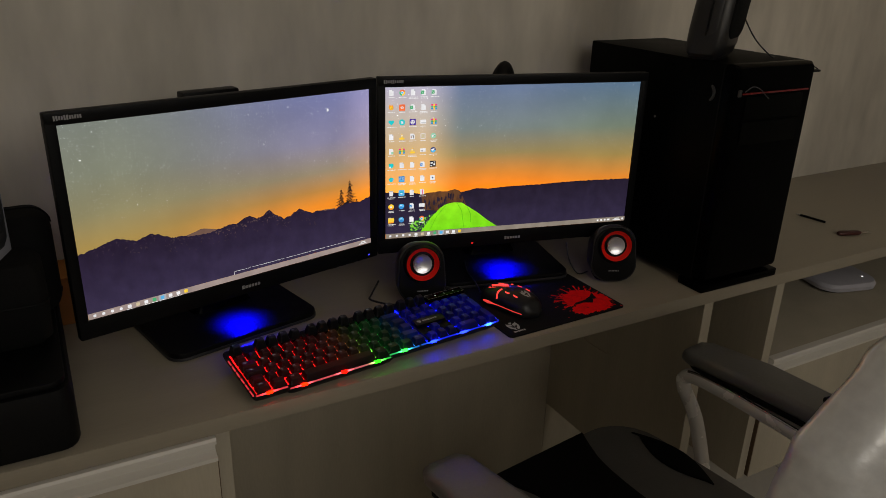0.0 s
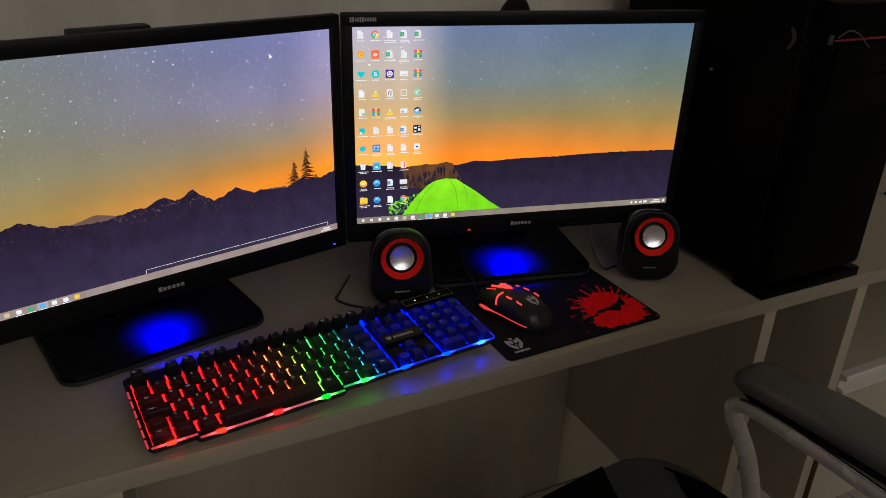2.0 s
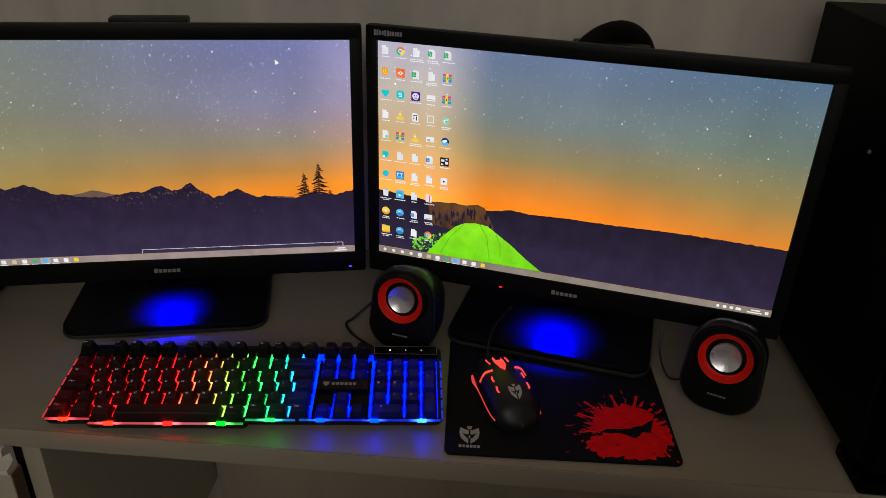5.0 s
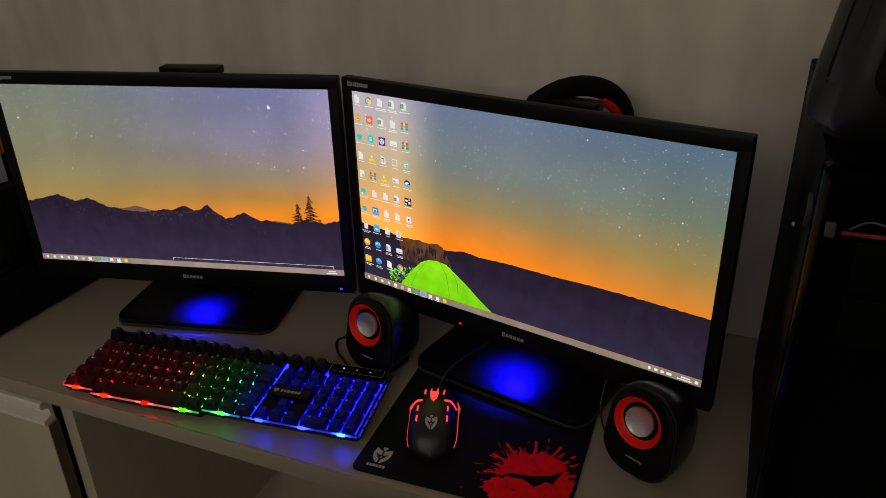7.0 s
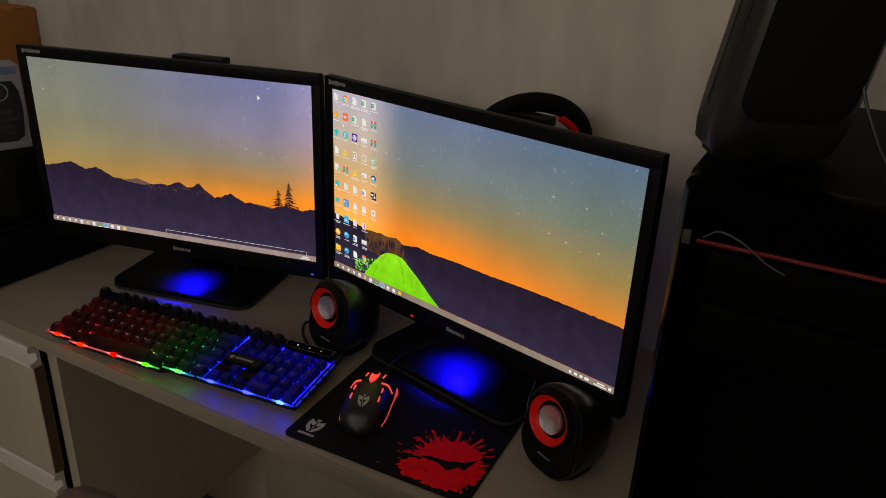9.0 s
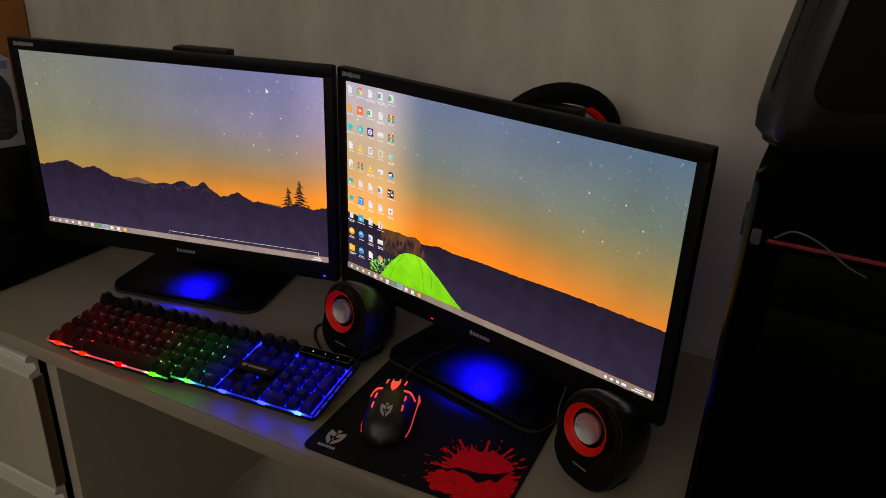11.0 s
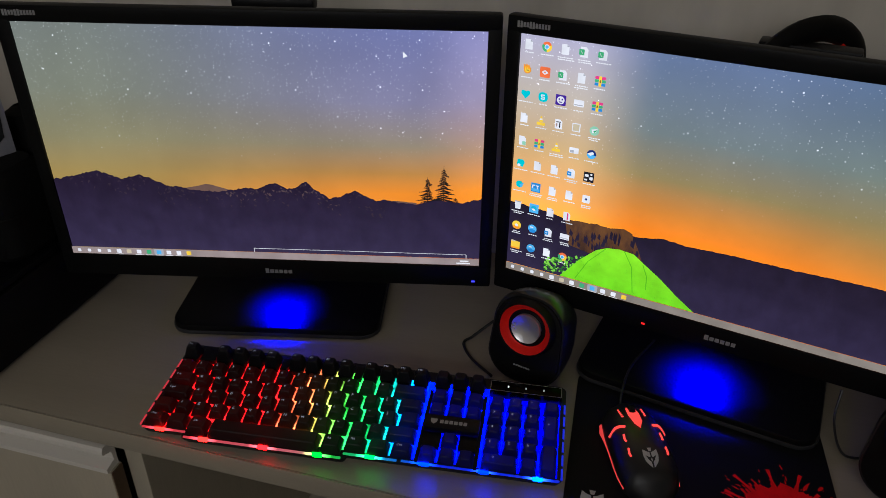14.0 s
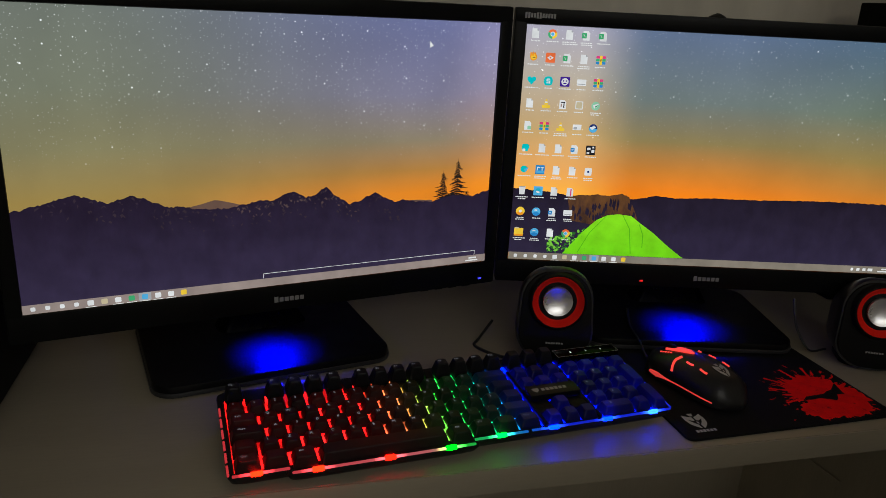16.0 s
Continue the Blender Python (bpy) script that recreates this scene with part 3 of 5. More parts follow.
def wallpaper_left(d):
    picture(d, "far_peak", flat(B(), skyline([(0.135, 0.086), (0.1616, 0.0913), (0.1724, 0.0944), (0.1821, 0.0919), (0.205, 0.085), (0.36, 0.076), (0.380, 0.0800), (0.405, 0.078)], 0.0004, 3, 60, 0.135, 0.405)), HILL_FAR, 1)
    knots = [(0.0, 0.0945), (0.0266, 0.1005), (0.0407, 0.1045), (0.0522, 0.1071), (0.0771, 0.0973), (0.0981, 0.1035), (0.1129, 0.0976), (0.1276, 0.0906), (0.1456, 0.0897), (0.1506, 0.0866), (0.1813, 0.0848), (0.2161, 0.0906), (0.2298, 0.0902), (0.2408, 0.0959), (0.2487, 0.0975), (0.2575, 0.0929), (0.2689, 0.0910), (0.2775, 0.0972), (0.2841, 0.1003), (0.2911, 0.0921), (0.3079, 0.0808), (0.3196, 0.0830), (0.3374, 0.0914), (0.3453, 0.0863), (0.3616, 0.0785), (0.3687, 0.0812), (0.3852, 0.0781), (0.4065, 0.0761), (0.4279, 0.0752), (0.4467, 0.0800), (0.4539, 0.0790), (SW, 0.0855)]
    picture(d, "mountain_ridge", flat(B(), skyline(knots, 0.0020, 1, 260)), HILL, 2)
    # faintly lit rock faces and snow below the crests
    rnd = random.Random(5)
    for material, name, count, lo, hi, low in ((ROCK, "rock_face", 150, 0.02, 0.37, 0.020), (SNOW, "snow_patch", 46, 0.19, 0.315, 0.012)):
        bm = B()
        for k in range(count):
            x = rnd.uniform(lo, hi)
            y = float(np.interp(x, *zip(*knots))) - 0.0022 - low * rnd.random() ** 1.6
            w, h, lean = rnd.uniform(0.0004, 0.0016), rnd.uniform(0.0008, 0.0030), rnd.uniform(-0.0024, 0.0024)
            flat(bm, [(x - w, y), (x + lean, y - h), (x + w + lean * 0.5, y - h * 0.3), (x + w * 0.4, y + h * 0.5)])
        picture(d, name, bm, material, 3 if name == "rock_face" else 3.5)
    for x, h, w in ((0.4173, 0.036, 0.0140), (0.4350, 0.049, 0.0155), (0.4480, 0.012, 0.007)):
        bm = B()
        pine(bm, x, 0.0745, h, w)
        picture(d, "pine_tree", bm, PINE, 3)
    picture(d, "near_slope", flat(B(), [(0.398, 0.070), (0.47, 0.070), (0.460, 0.0790), (0.448, 0.0805), (0.43, 0.0825), (0.415, 0.0800), (0.405, 0.0765)]), HILL, 4)
    picture(d, "pointer", flat(B(), [(0.393, 0.2475), (0.3975, 0.2425), (0.3950, 0.2420), (0.393, 0.2405)]), WHITE, 9)
    task_bar(d, BAR_L, False)




def desktop_icon(d, kind, x, z):
    """One icon of the desktop, its shapes laid over one another."""
    def disc(r, n=14):
        return [(r * math.cos(math.tau * k / n), r * math.sin(math.tau * k / n)) for k in range(n)]

    def rect(w, h, cx=0.0, cy=0.0, r=0.0007):
        return rounded(w, h, r, 2, cx, cy)

    def wedge(a0, a1, r):
        return [(0, 0)] + [(r * math.cos(radians(a0 + (a1 - a0) * k / 6)), r * math.sin(radians(a0 + (a1 - a0) * k / 6))) for k in range(7)]

    page = [(-0.0038, -0.005), (0.0038, -0.005), (0.0038, 0.0028), (0.0016, 0.005), (-0.0038, 0.005)]
    fold = [(0.0016, 0.005), (0.0016, 0.0028), (0.0038, 0.0028)]
    shapes = {
        "page": [("paper", page), ("shade", fold)],
        "sheet": [("paper", page), ("green", rect(0.0052, 0.0056, -0.0024, 0)), ("paper", [(-0.0036, 0.0014), (-0.003, 0.0014), (-0.0012, -0.0014), (-0.0018, -0.0014)])],
        "note": [("paper", page), ("mint", rect(0.004, 0.004, 0.0018, -0.0024))],
        "doc": [("paper", page), ("blue", rect(0.0046, 0.0046, -0.0022, -0.0004)), ("paper", rect(0.0024, 0.0008, -0.0022, -0.0004, 0.0002))],
        "text": [("paper", page), ("ink", rect(0.005, 0.001, 0, 0.0024, 0.0002)), ("ink", rect(0.0012, 0.005, 0.0014, -0.001, 0.0002)), ("brown", rect(0.001, 0.0036, -0.0016, -0.0008, 0.0002))],
        "strip": [("paper", page), ("magenta", rect(0.0014, 0.0088, 0.001, 0))],
        "wide": [("paper", rect(0.0104, 0.0068)), ("shade", rect(0.0088, 0.0010, 0, -0.0018, 0.0002))],
        "photo": [("paper", rect(0.0086, 0.0090)), ("cream", rect(0.0066, 0.0070))],
        "cards": [("paper", rect(0.0098, 0.0062, 0.0002, 0.0004)), ("shade", rect(0.004, 0.003, -0.0018, -0.0006))],
        "wheel": [("coral", wedge(20, 155, 0.0050)), ("green", wedge(150, 275, 0.0050)), ("gold", wedge(270, 385, 0.0050)), ("paper", disc(0.0025)), ("azure", disc(0.0018))],
        "hand": [("orange", disc(0.0040)), ("gold", disc(0.0028)), ("orange", rect(0.0016, 0.0050, -0.0032, 0.0026)), ("orange", rect(0.0016, 0.0050, -0.0008, 0.0032)), ("orange", rect(0.0016, 0.0044, 0.0016, 0.0028)), ("brown", rect(0.0030, 0.0008, 0.0004, -0.0004, 0.0002))],
        "eye": [("coral", rect(0.0106, 0.0106, 0, 0, 0.0012)), ("paper", [(-0.0036, 0), (0, 0.0024), (0.0036, 0), (0, -0.0024)]), ("coral", disc(0.0010))],
        "stack": [("magenta", rect(0.0106, 0.0028, 0, 0.0032)), ("green", rect(0.0106, 0.0028, 0, 0.0002)), ("blue", rect(0.0106, 0.0028, 0, -0.0030)), ("gold", rect(0.0028, 0.0100)), ("brown", rect(0.0012, 0.0030, 0, 0))],
        "heart": [("teal", [(0, -0.0050), (0.0048, 0.0006), (0.0044, 0.0034), (0.0020, 0.0040), (0, 0.0026), (-0.0020, 0.0040), (-0.0044, 0.0034), (-0.0048, 0.0006)])],
        "ess": [("teal", rect(0.0098, 0.0098, 0, 0, 0.0034)), ("paper", rect(0.0038, 0.0010, 0, 0.0020, 0.0003)), ("paper", rect(0.0038, 0.0010, 0, 0, 0.0003)), ("paper", rect(0.0038, 0.0010, 0, -0.0020, 0.0003)), ("paper", rect(0.0010, 0.0026, -0.0016, 0.0010, 0.0003)), ("paper", rect(0.0010, 0.0026, 0.0016, -0.0010, 0.0003))],
        "face": [("violet", rect(0.0108, 0.0108, 0, 0, 0.0008)), ("paper", disc(0.0040)), ("violet", rect(0.0014, 0.0018, -0.0016, 0.0010)), ("violet", rect(0.0014, 0.0018, 0.0016, 0.0010)), ("violet", rect(0.0036, 0.0010, 0, -0.0018, 0.0003))],
        "cone": [("gold", [(-0.0022, -0.001), (0.0022, -0.001), (0.0006, 0.0050), (-0.0006, 0.0050)]), ("paper", [(-0.0016, 0.0010), (0.0016, 0.0010), (0.0011, 0.0026), (-0.0011, 0.0026)]), ("gold", rect(0.0090, 0.0032, 0, -0.0030))],
        "leaf": [("mint", disc(0.0049)), ("paper", [(-0.0030, 0.0010), (0.0034, 0.0030), (0.0016, -0.0014), (-0.0018, -0.0026)]), ("green", [(-0.0010, -0.0004), (0.0030, 0.0016), (0.0004, -0.0020)])],
        "swirl": [("navy", disc(0.0049)), ("azure", wedge(180, 350, 0.0048)), ("paper", [(-0.0044, 0.0008), (0.0012, 0.0030), (0.0030, 0.0012), (-0.0010, -0.0016)])],
        "fold": [("teal", [(-0.0044, -0.0030), (0.0020, -0.0046), (0.0044, 0.0006), (0.0024, 0.0040), (-0.0040, 0.0036)]), ("paper", rect(0.0032, 0.0030, -0.0020, -0.0030))],
        "bird": [("teal", disc(0.0040)), ("azure", [(0, 0), (0.0052, 0.0024), (0.0020, -0.0040)])],
        "cee": [("blue", rect(0.0106, 0.0106, 0, 0, 0.0006)), ("azure", rect(0.0090, 0.0030, 0, -0.0026)), ("paper", rect(0.0030, 0.0010, -0.0020, 0.0026, 0.0003)), ("paper", rect(0.0010, 0.0038, -0.0032, 0.0010, 0.0003)), ("paper", rect(0.0036, 0.0010, 0.0022, 0.0026, 0.0003)), ("paper", rect(0.0010, 0.0040, 0.0022, 0.0010, 0.0003))],
        "blocks": [("ink", rect(0.0108, 0.0108, 0, 0, 0.0005)), ("paper", rect(0.0040, 0.0026, -0.0022, 0.0016, 0.0004)), ("paper", rect(0.0034, 0.0034, 0.0026, -0.0010, 0.0004)), ("paper", rect(0.0030, 0.0018, -0.0028, -0.0030, 0.0004)), ("paper", rect(0.0020, 0.0018, 0.0026, 0.0034, 0.0004))],
        "dot": [("paper", rect(0.0082, 0.0088, 0, 0, 0.0010)), ("navy", disc(0.0013))],
        "bin": [("paper", [(-0.0038, 0.0046), (0.0038, 0.0046), (0.0030, -0.0048), (-0.0030, -0.0048)]), ("shade", rect(0.0072, 0.0012, 0, 0.0042, 0.0004))],
        "tile": [("azure", rect(0.0106, 0.0106, 0, 0, 0.0006)), ("cyan", disc(0.0032)), ("paper", wedge(190, 330, 0.0026))],
        "lens": [("gold", disc(0.0052)), ("orange", wedge(200, 330, 0.0051)), ("paper", disc(0.0018))],
        "ball": [("azure", disc(0.0050)), ("blue", wedge(200, 340, 0.0049)), ("paper", rect(0.0036, 0.0014, -0.0006, 0.0020, 0.0006))],
        "folder": [("gold", rect(0.0106, 0.0096, 0, -0.0004)), ("orange", rect(0.0106, 0.0020, 0, -0.0040)), ("cream", rect(0.0050, 0.0016, -0.0024, 0.0046, 0.0004))],
    }[kind]
    icon = None
    for k, (ink, outline) in enumerate(shapes):
        bm = flat(B(), outline, 0, pose(x, z, 0))
        if icon is None:
            icon = part("desktop_icon", bm, INK[ink], d, smooth=False, m=pose(0, -0.0027, 0, 90))
        else:
            picture(d, "icon_mark", bm, INK[ink], 9.4 + 0.4 * k)


def wallpaper_right(d):
    picture(d, "mountain_ridge", flat(B(), skyline([(0.0, 0.086), (0.04, 0.0835), (0.065, 0.0800), (0.140, 0.0785), (0.155, 0.081), (0.1676, 0.0840), (0.19, 0.0818), (0.23, 0.0838), (0.29, 0.0839), (0.34, 0.0856), (0.38, 0.0860), (0.42, 0.0856), (SW, 0.0848)], 0.0009, 8, 260)), HILL_R, 2)
    picture(d, "cliff", flat(B(), skyline([(0.064, 0.0785), (0.078, 0.0812), (0.09, 0.0812), (0.098, 0.0830), (0.11, 0.0812), (0.127, 0.0845), (0.136, 0.0815), (0.146, 0.062)], 0.0011, 4, 50, 0.064, 0.146)[:-2] + [(0.150, 0.052), (0.13, 0.050), (0.10, 0.045), (0.07, 0.050)]), CLIFF, 3)
    bm = B()
    rnd = random.Random(19)
    for k in range(46):
        x = rnd.uniform(0.066, 0.144)
        y, w, h = rnd.uniform(0.050, 0.070), rnd.uniform(0.0008, 0.0030), rnd.uniform(0.005, 0.013)
        flat(bm, [(x, y), (x + w, y - 0.002), (x + w * 0.8 + 0.001, y + h * 0.5), (x + rnd.uniform(0, 0.002), min(y + h, 0.079))])
    picture(d, "cliff_shade", bm, HILL_R, 4)
    rnd = random.Random(9)
    for material, layer, count, lift in ((GRASS_DARK, 4, 90, 0.0), (GRASS, 4.6, 110, 0.004)):
        bm = B()
        for k in range(count):
            u = rnd.random()
            x, y = 0.046 + 0.050 * u, 0.0095 + lift * 0.5 + (0.016 + 0.016 * u) * rnd.random() ** 0.8
            r, ang = rnd.uniform(0.0006, 0.0016), rnd.uniform(0, 3.1)
            flat(bm, [(x + r * (1.5 * math.cos(a) * math.cos(ang) - math.sin(a) * math.sin(ang)), y + r * (1.5 * math.cos(a) * math.sin(ang) + math.sin(a) * math.cos(ang))) for a in (0, 1.05, 2.1, 3.15, 4.2, 5.25)])
        picture(d, "bush_leaves", bm, material, layer)
    x0, x1, top, z0 = 0.064, 0.211, 0.0600, 0.0088
    arch = [(x0 + (x1 - x0) * u, z0 + (top - z0) * f) for u, f in ((0, 0), (0.03, 0.10), (0.14, 0.52), (0.25, 0.84), (0.33, 0.96), (0.42, 1.0), (0.525, 0.97), (0.60, 0.82), (0.725, 0.58), (0.86, 0.27), (0.98, 0.03), (1, 0))]
    picture(d, "tent", flat(B(), arch), TENT, 5, "bright green dome tent in the picture")
    bm = B()
    for pts in (((0.131, 0.0595), (0.141, 0.043), (0.146, 0.0120)), ((0.112, 0.0575), (0.094, 0.036), (0.082, 0.0110)), ((0.152, 0.049), (0.158, 0.036), (0.159, 0.020)), ((0.070, 0.0150), (0.110, 0.0125), (0.150, 0.0115))):
        for (ax, ay), (bx, by) in zip(pts, pts[1:]):
            flat(bm, [(ax - 0.0005, ay), (ax + 0.0006, ay), (bx + 0.0006, by), (bx - 0.0005, by)])
    picture(d, "tent_seams", bm, TENT_DARK, 6)
    # each row of the icon grid, by kind
    rows = ["page wheel page sheet sheet", "hand eye sheet page stack", "heart ess face wide stack", "page cone text photo leaf", "note stack cone cards swirl", "fold page page doc blocks", "bird cee page page dot", "bin tile page strip", "lens ball doc wide", "folder ball page wheel"]
    rnd = random.Random(2)
    for r, row in enumerate(rows):
        for c, kind in enumerate(row.split()):
            x, z = 0.0098 + 0.0186 * c, 0.2592 - 0.0250 * r
            desktop_icon(d, kind, x, z)
            bm = B()
            for line in range(rnd.choice((1, 1, 2))):
                hw = rnd.uniform(0.0035, 0.0075)
                px = x - hw
                while px < x + hw:
                    w = rnd.uniform(0.0010, 0.0028)
                    flat(bm, rounded(w, 0.0011, 0.0002, 1, px + w / 2, z - 0.0078 - 0.0021 * line))
                    px += w + 0.0004
            picture(d, "icon_caption", bm, CAPTION, 9)
    task_bar(d, BAR_R, True)


BLUE_LED = glow("blue_led", (0.05, 0.05, 1.0), 2.0)
BASE_LED = glow("blue_base_light", (0.01, 0.01, 1.0), 60.0)
RED_LED = glow("red_led", (1.0, 0.02, 0.02), 1.0)


def monitor(at, yaw, z0, right):
    """A flat screen on a rectangular foot; its origin is on the support below the panel's middle."""
    M = thing("monitor", pose(at[0], at[1], z0, 0, 0, yaw), "black flat monitor showing a mountain dusk picture" + (" and icons" if right else " with pine trees"), "monitor", "pair of monitors")
    zb = 0.8525 - z0
    bs, bt, bb = 0.0140, 0.0172, 0.0285
    # bezel: four bars and a back shell
    bm = B()
    W = SW + 2 * bs
    box(bm, (W, 0.015, bt), (0, 0.0055, zb + SH + bt / 2), 0.003)
    box(bm, (W, 0.015, bb), (0, 0.0055, zb - bb / 2), 0.003)
    for s in (-1, 1):
        box(bm, (bs, 0.015, SH + 0.012), (s * (SW + bs) / 2, 0.0057, zb + SH / 2), 0.002)
    part("bezel", bm, BEZEL, M)
    bm = B()
    H = SH + bt + bb
    zc = zb + (SH + bt - bb) / 2
    secs = []
    for y, k in ((0.0125, 0.985), (0.022, 0.95), (0.036, 0.80), (0.050, 0.62)):
        secs.append([(x, y, zc + z) for x, z in rounded(W * k, H * k, 0.012)])
    loft(bm, secs)
    part("back_shell", bm, MATTE, M)
    d = part("display", flat(B(), [(0, 0), (SW, 0), (SW, SH), (0, SH)], 0.0, UPRIGHT), SKY_R if right else SKY_L, M, "lit screen", smooth=False, m=pose(-SW / 2, 0.0015, zb))
    (wallpaper_right if right else wallpaper_left)(d)
    # maker's marks as plain bars
    bm = B()
    for k in range(6):
        box(bm, (0.0042, 0.0006, 0.0062 if k == 0 else 0.0046), (-0.0135 + 0.0054 * k, 0, -0.0004 * (k > 0)), 0.0002, seg=1)
    part("logo_mark", bm, GREYMARK, M, "small pale grey maker's mark", m=pose(0.004, -0.0022, zb - 0.0155))
    bm = B()
    for k in range(11):
        box(bm, (0.0022, 0.0004, 0.0062 if k in (0, 1, 4, 5) else 0.0046), (0.0031 * k, 0, 0), 0)
    part("logo_mark", bm, GREYMARK, M, "small grey model mark", m=pose(-SW / 2 - 0.002, -0.0022, zb + SH + 0.0095))
    bm = B()
    for k in range(4):
        box(bm, (0.010, 0.003, 0.0022), (0.018 * k, 0, 0), 0.0008)
    part("menu_buttons", bm, BLACK, M, m=pose(SW / 2 - 0.075, 0.004, zb - bb - 0.0009))
    part("power_light", box(B(), (0.004, 0.001, 0.002), (0, 0, 0), 0.0004), RED_LED if right else BLUE_LED, M, "small lit power light", m=pose((-0.075 if right else SW / 2 - 0.006), -0.0023, zb - 0.021))
    # foot with a rounded plate, neck and the post's top bar
    fx, fy = (-0.010, 0.064) if right else (-0.008, 0.079)
    part("foot", prism(B(), rounded(0.256, 0.190, 0.024, 6, fx, fy), 0.0, 0.0135, 0.004), BLACK, M)
    part("foot_edge", prism(B(), rounded(0.2585, 0.1925, 0.0252, 6, fx, fy), 0.001, 0.006, 0.0012), RIM, M)
    bm = B()
    loft(bm, [[(x, 0.112 + y, z) for x, y in rounded(w, dp, 0.012)] for z, w, dp in ((0.013, 0.105, 0.040), (0.03, 0.085, 0.030), (0.20, 0.075, 0.026), (0.30, 0.080, 0.026), (zb + SH - 0.02, 0.080, 0.026))])
    part("neck", bm, GLOSS, M)
    part("post_top", box(B(), (0.090, 0.024, 0.012), (0.014 if right else 0.006, 0.095, zb + SH + bt - (0.0215 if right else 0.0153)), 0.003), BLACK, M, "flat black bar at the top of the post")
    # blue lamp under the lower edge shining on the foot
    part("base_light", box(B(), (0.030, 0.006, 0.002), (0, 0, 0), 0.0008), BASE_LED, M, "blue light bar under the lower edge", m=pose(0.0, 0.012, zb - bb - 0.0012))
    sp = bpy.data.lights.new("blue_base_lamp", "SPOT")
    sp.energy, sp.color, sp.spot_size, sp.spot_blend, sp.shadow_soft_size = 32.0, (0.0, 0.0, 1.0), radians(100 if right else 84), 1.0, 0.012
    lamp = new("blue_base_lamp", sp)
    lamp.matrix_world = pose(at[0], at[1], z0, 0, 0, yaw) @ look((-0.004, 0.016 if right else 0.024, zb - bb - 0.004), (-0.004, 0.014 if right else 0.026, 0.012))
    return M


monitor((0.248, 1.0815), 12.9, DESK, False)
monitor((0.7442, 1.0885), -12.4, DESK + 0.0035, True)

# ---------- computer tower with a loudspeaker on it ----------
TX0, TX1, TY0, TY1, TZ = 1.038, 1.241, 0.882, 1.258, 1.168
tw = thing("computer_tower", pose(TX0, TY0, DESK), "tall black steel computer tower standing on the worktop", "computer")
tw_w, tw_d, tw_h = TX1 - TX0, TY1 - TY0, TZ - DESK
part("case", box(B(), (tw_w, tw_d - 0.020, tw_h - 0.016), (tw_w / 2, tw_d / 2 + 0.010, tw_h / 2 + 0.008), 0.003), STEEL, tw)
bm = B()
loft(bm, [[(tw_w / 2 + x, y, tw_h / 2 + 0.010 + z) for x, z in rounded(tw_w - i, tw_h - 0.020 - i, 0.008)] for y, i in ((0.021, 0.0), (0.004, 0.0), (-0.004, 0.010), (-0.006, 0.05))])
part("front_panel", bm, GLOSS, tw, "glossy black front panel")
for z, h in ((0.345, 0.040), (0.300, 0.040)):
    part("drive_bay_cover", box(B(), (0.146, 0.004, h), (tw_w / 2, -0.0065, z), 0.001), STEEL, tw)
part("trim_line", box(B(), (0.170, 0.003, 0.0030), (tw_w / 2 + 0.001, -0.0072, 0.3705), 0.0008), REDLINE, tw, "thin red trim line")
part("power_button", box(B(), (0.007, 0.004, 0.012), (0.010, -0.0075, 0.372), 0.0014), LATCH, tw, "small grey button")
part("front_base", box(B(), (tw_w + 0.004, 0.060, 0.016), (tw_w / 2, 0.022, 0.008), 0.003), GLOSS, tw)
part("rear_foot", box(B(), (tw_w, 0.04, 0.016), (tw_w / 2, tw_d - 0.04, 0.008), 0.003), MATTE, tw)
bm = B()
for k in range(13):
    a0, a1 = radians(-62 + 124 * k / 13), radians(-62 + 124 * (k + 1) / 13)
    prism(bm, [(0.016 * math.cos(a0), 0.016 * math.sin(a0)), (0.016 * math.cos(a1), 0.016 * math.sin(a1)), (0.0105 * math.cos(a1) + 0.001, 0.0125 * math.sin(a1)), (0.0105 * math.cos(a0) + 0.001, 0.0125 * math.sin(a0))], 0, 0.003)
part("panel_latch", bm, LATCH, tw, "pale curved latch on the side panel", m=pose(-0.001, 0.050, 0.366, 90, 0, -90))
part("screw", cyl(B(), 0.0022, 0.0022, 0.002, Matrix(), 10), SILVER, tw, m=pose(0.0, 0.17, 0.30, 0, -90, 0))
part("side_seam", box(B(), (0.0012, 0.002, tw_h - 0.03), (-0.0003, 0.024, tw_h / 2 + 0.008)), MATTE, tw)

spk = thing("desktop_loudspeaker", pose(1.077, 0.981, TZ, 0, 0, 28), "black plastic loudspeaker with curved sides standing on the tower", "loudspeaker")
bm = B()
loft(bm, [[(x + 0.13 * z, y - 0.07 * z, z) for x, y in rounded(w, dp, r, 6)] for z, w, dp, r in ((0.004, 0.090, 0.054, 0.012), (0.010, 0.104, 0.064, 0.018), (0.026, 0.111, 0.070, 0.021), (0.055, 0.113, 0.072, 0.022), (0.15, 0.110, 0.070, 0.022), (0.235, 0.098, 0.062, 0.020), (0.248, 0.080, 0.048, 0.016))])
part("cabinet", bm, SHELL, spk)
part("grille", loft(B(), [[(x + 0.13 * (0.125 + z), y - 0.07 * (0.125 + z), 0.125 + z) for x, z in rounded(w, h, 0.02, 6)] for y, w, h in ((-0.028, 0.090, 0.180), (-0.0365, 0.088, 0.178), (-0.0395, 0.076, 0.166))]), FABRIC, spk, "black cloth grille")
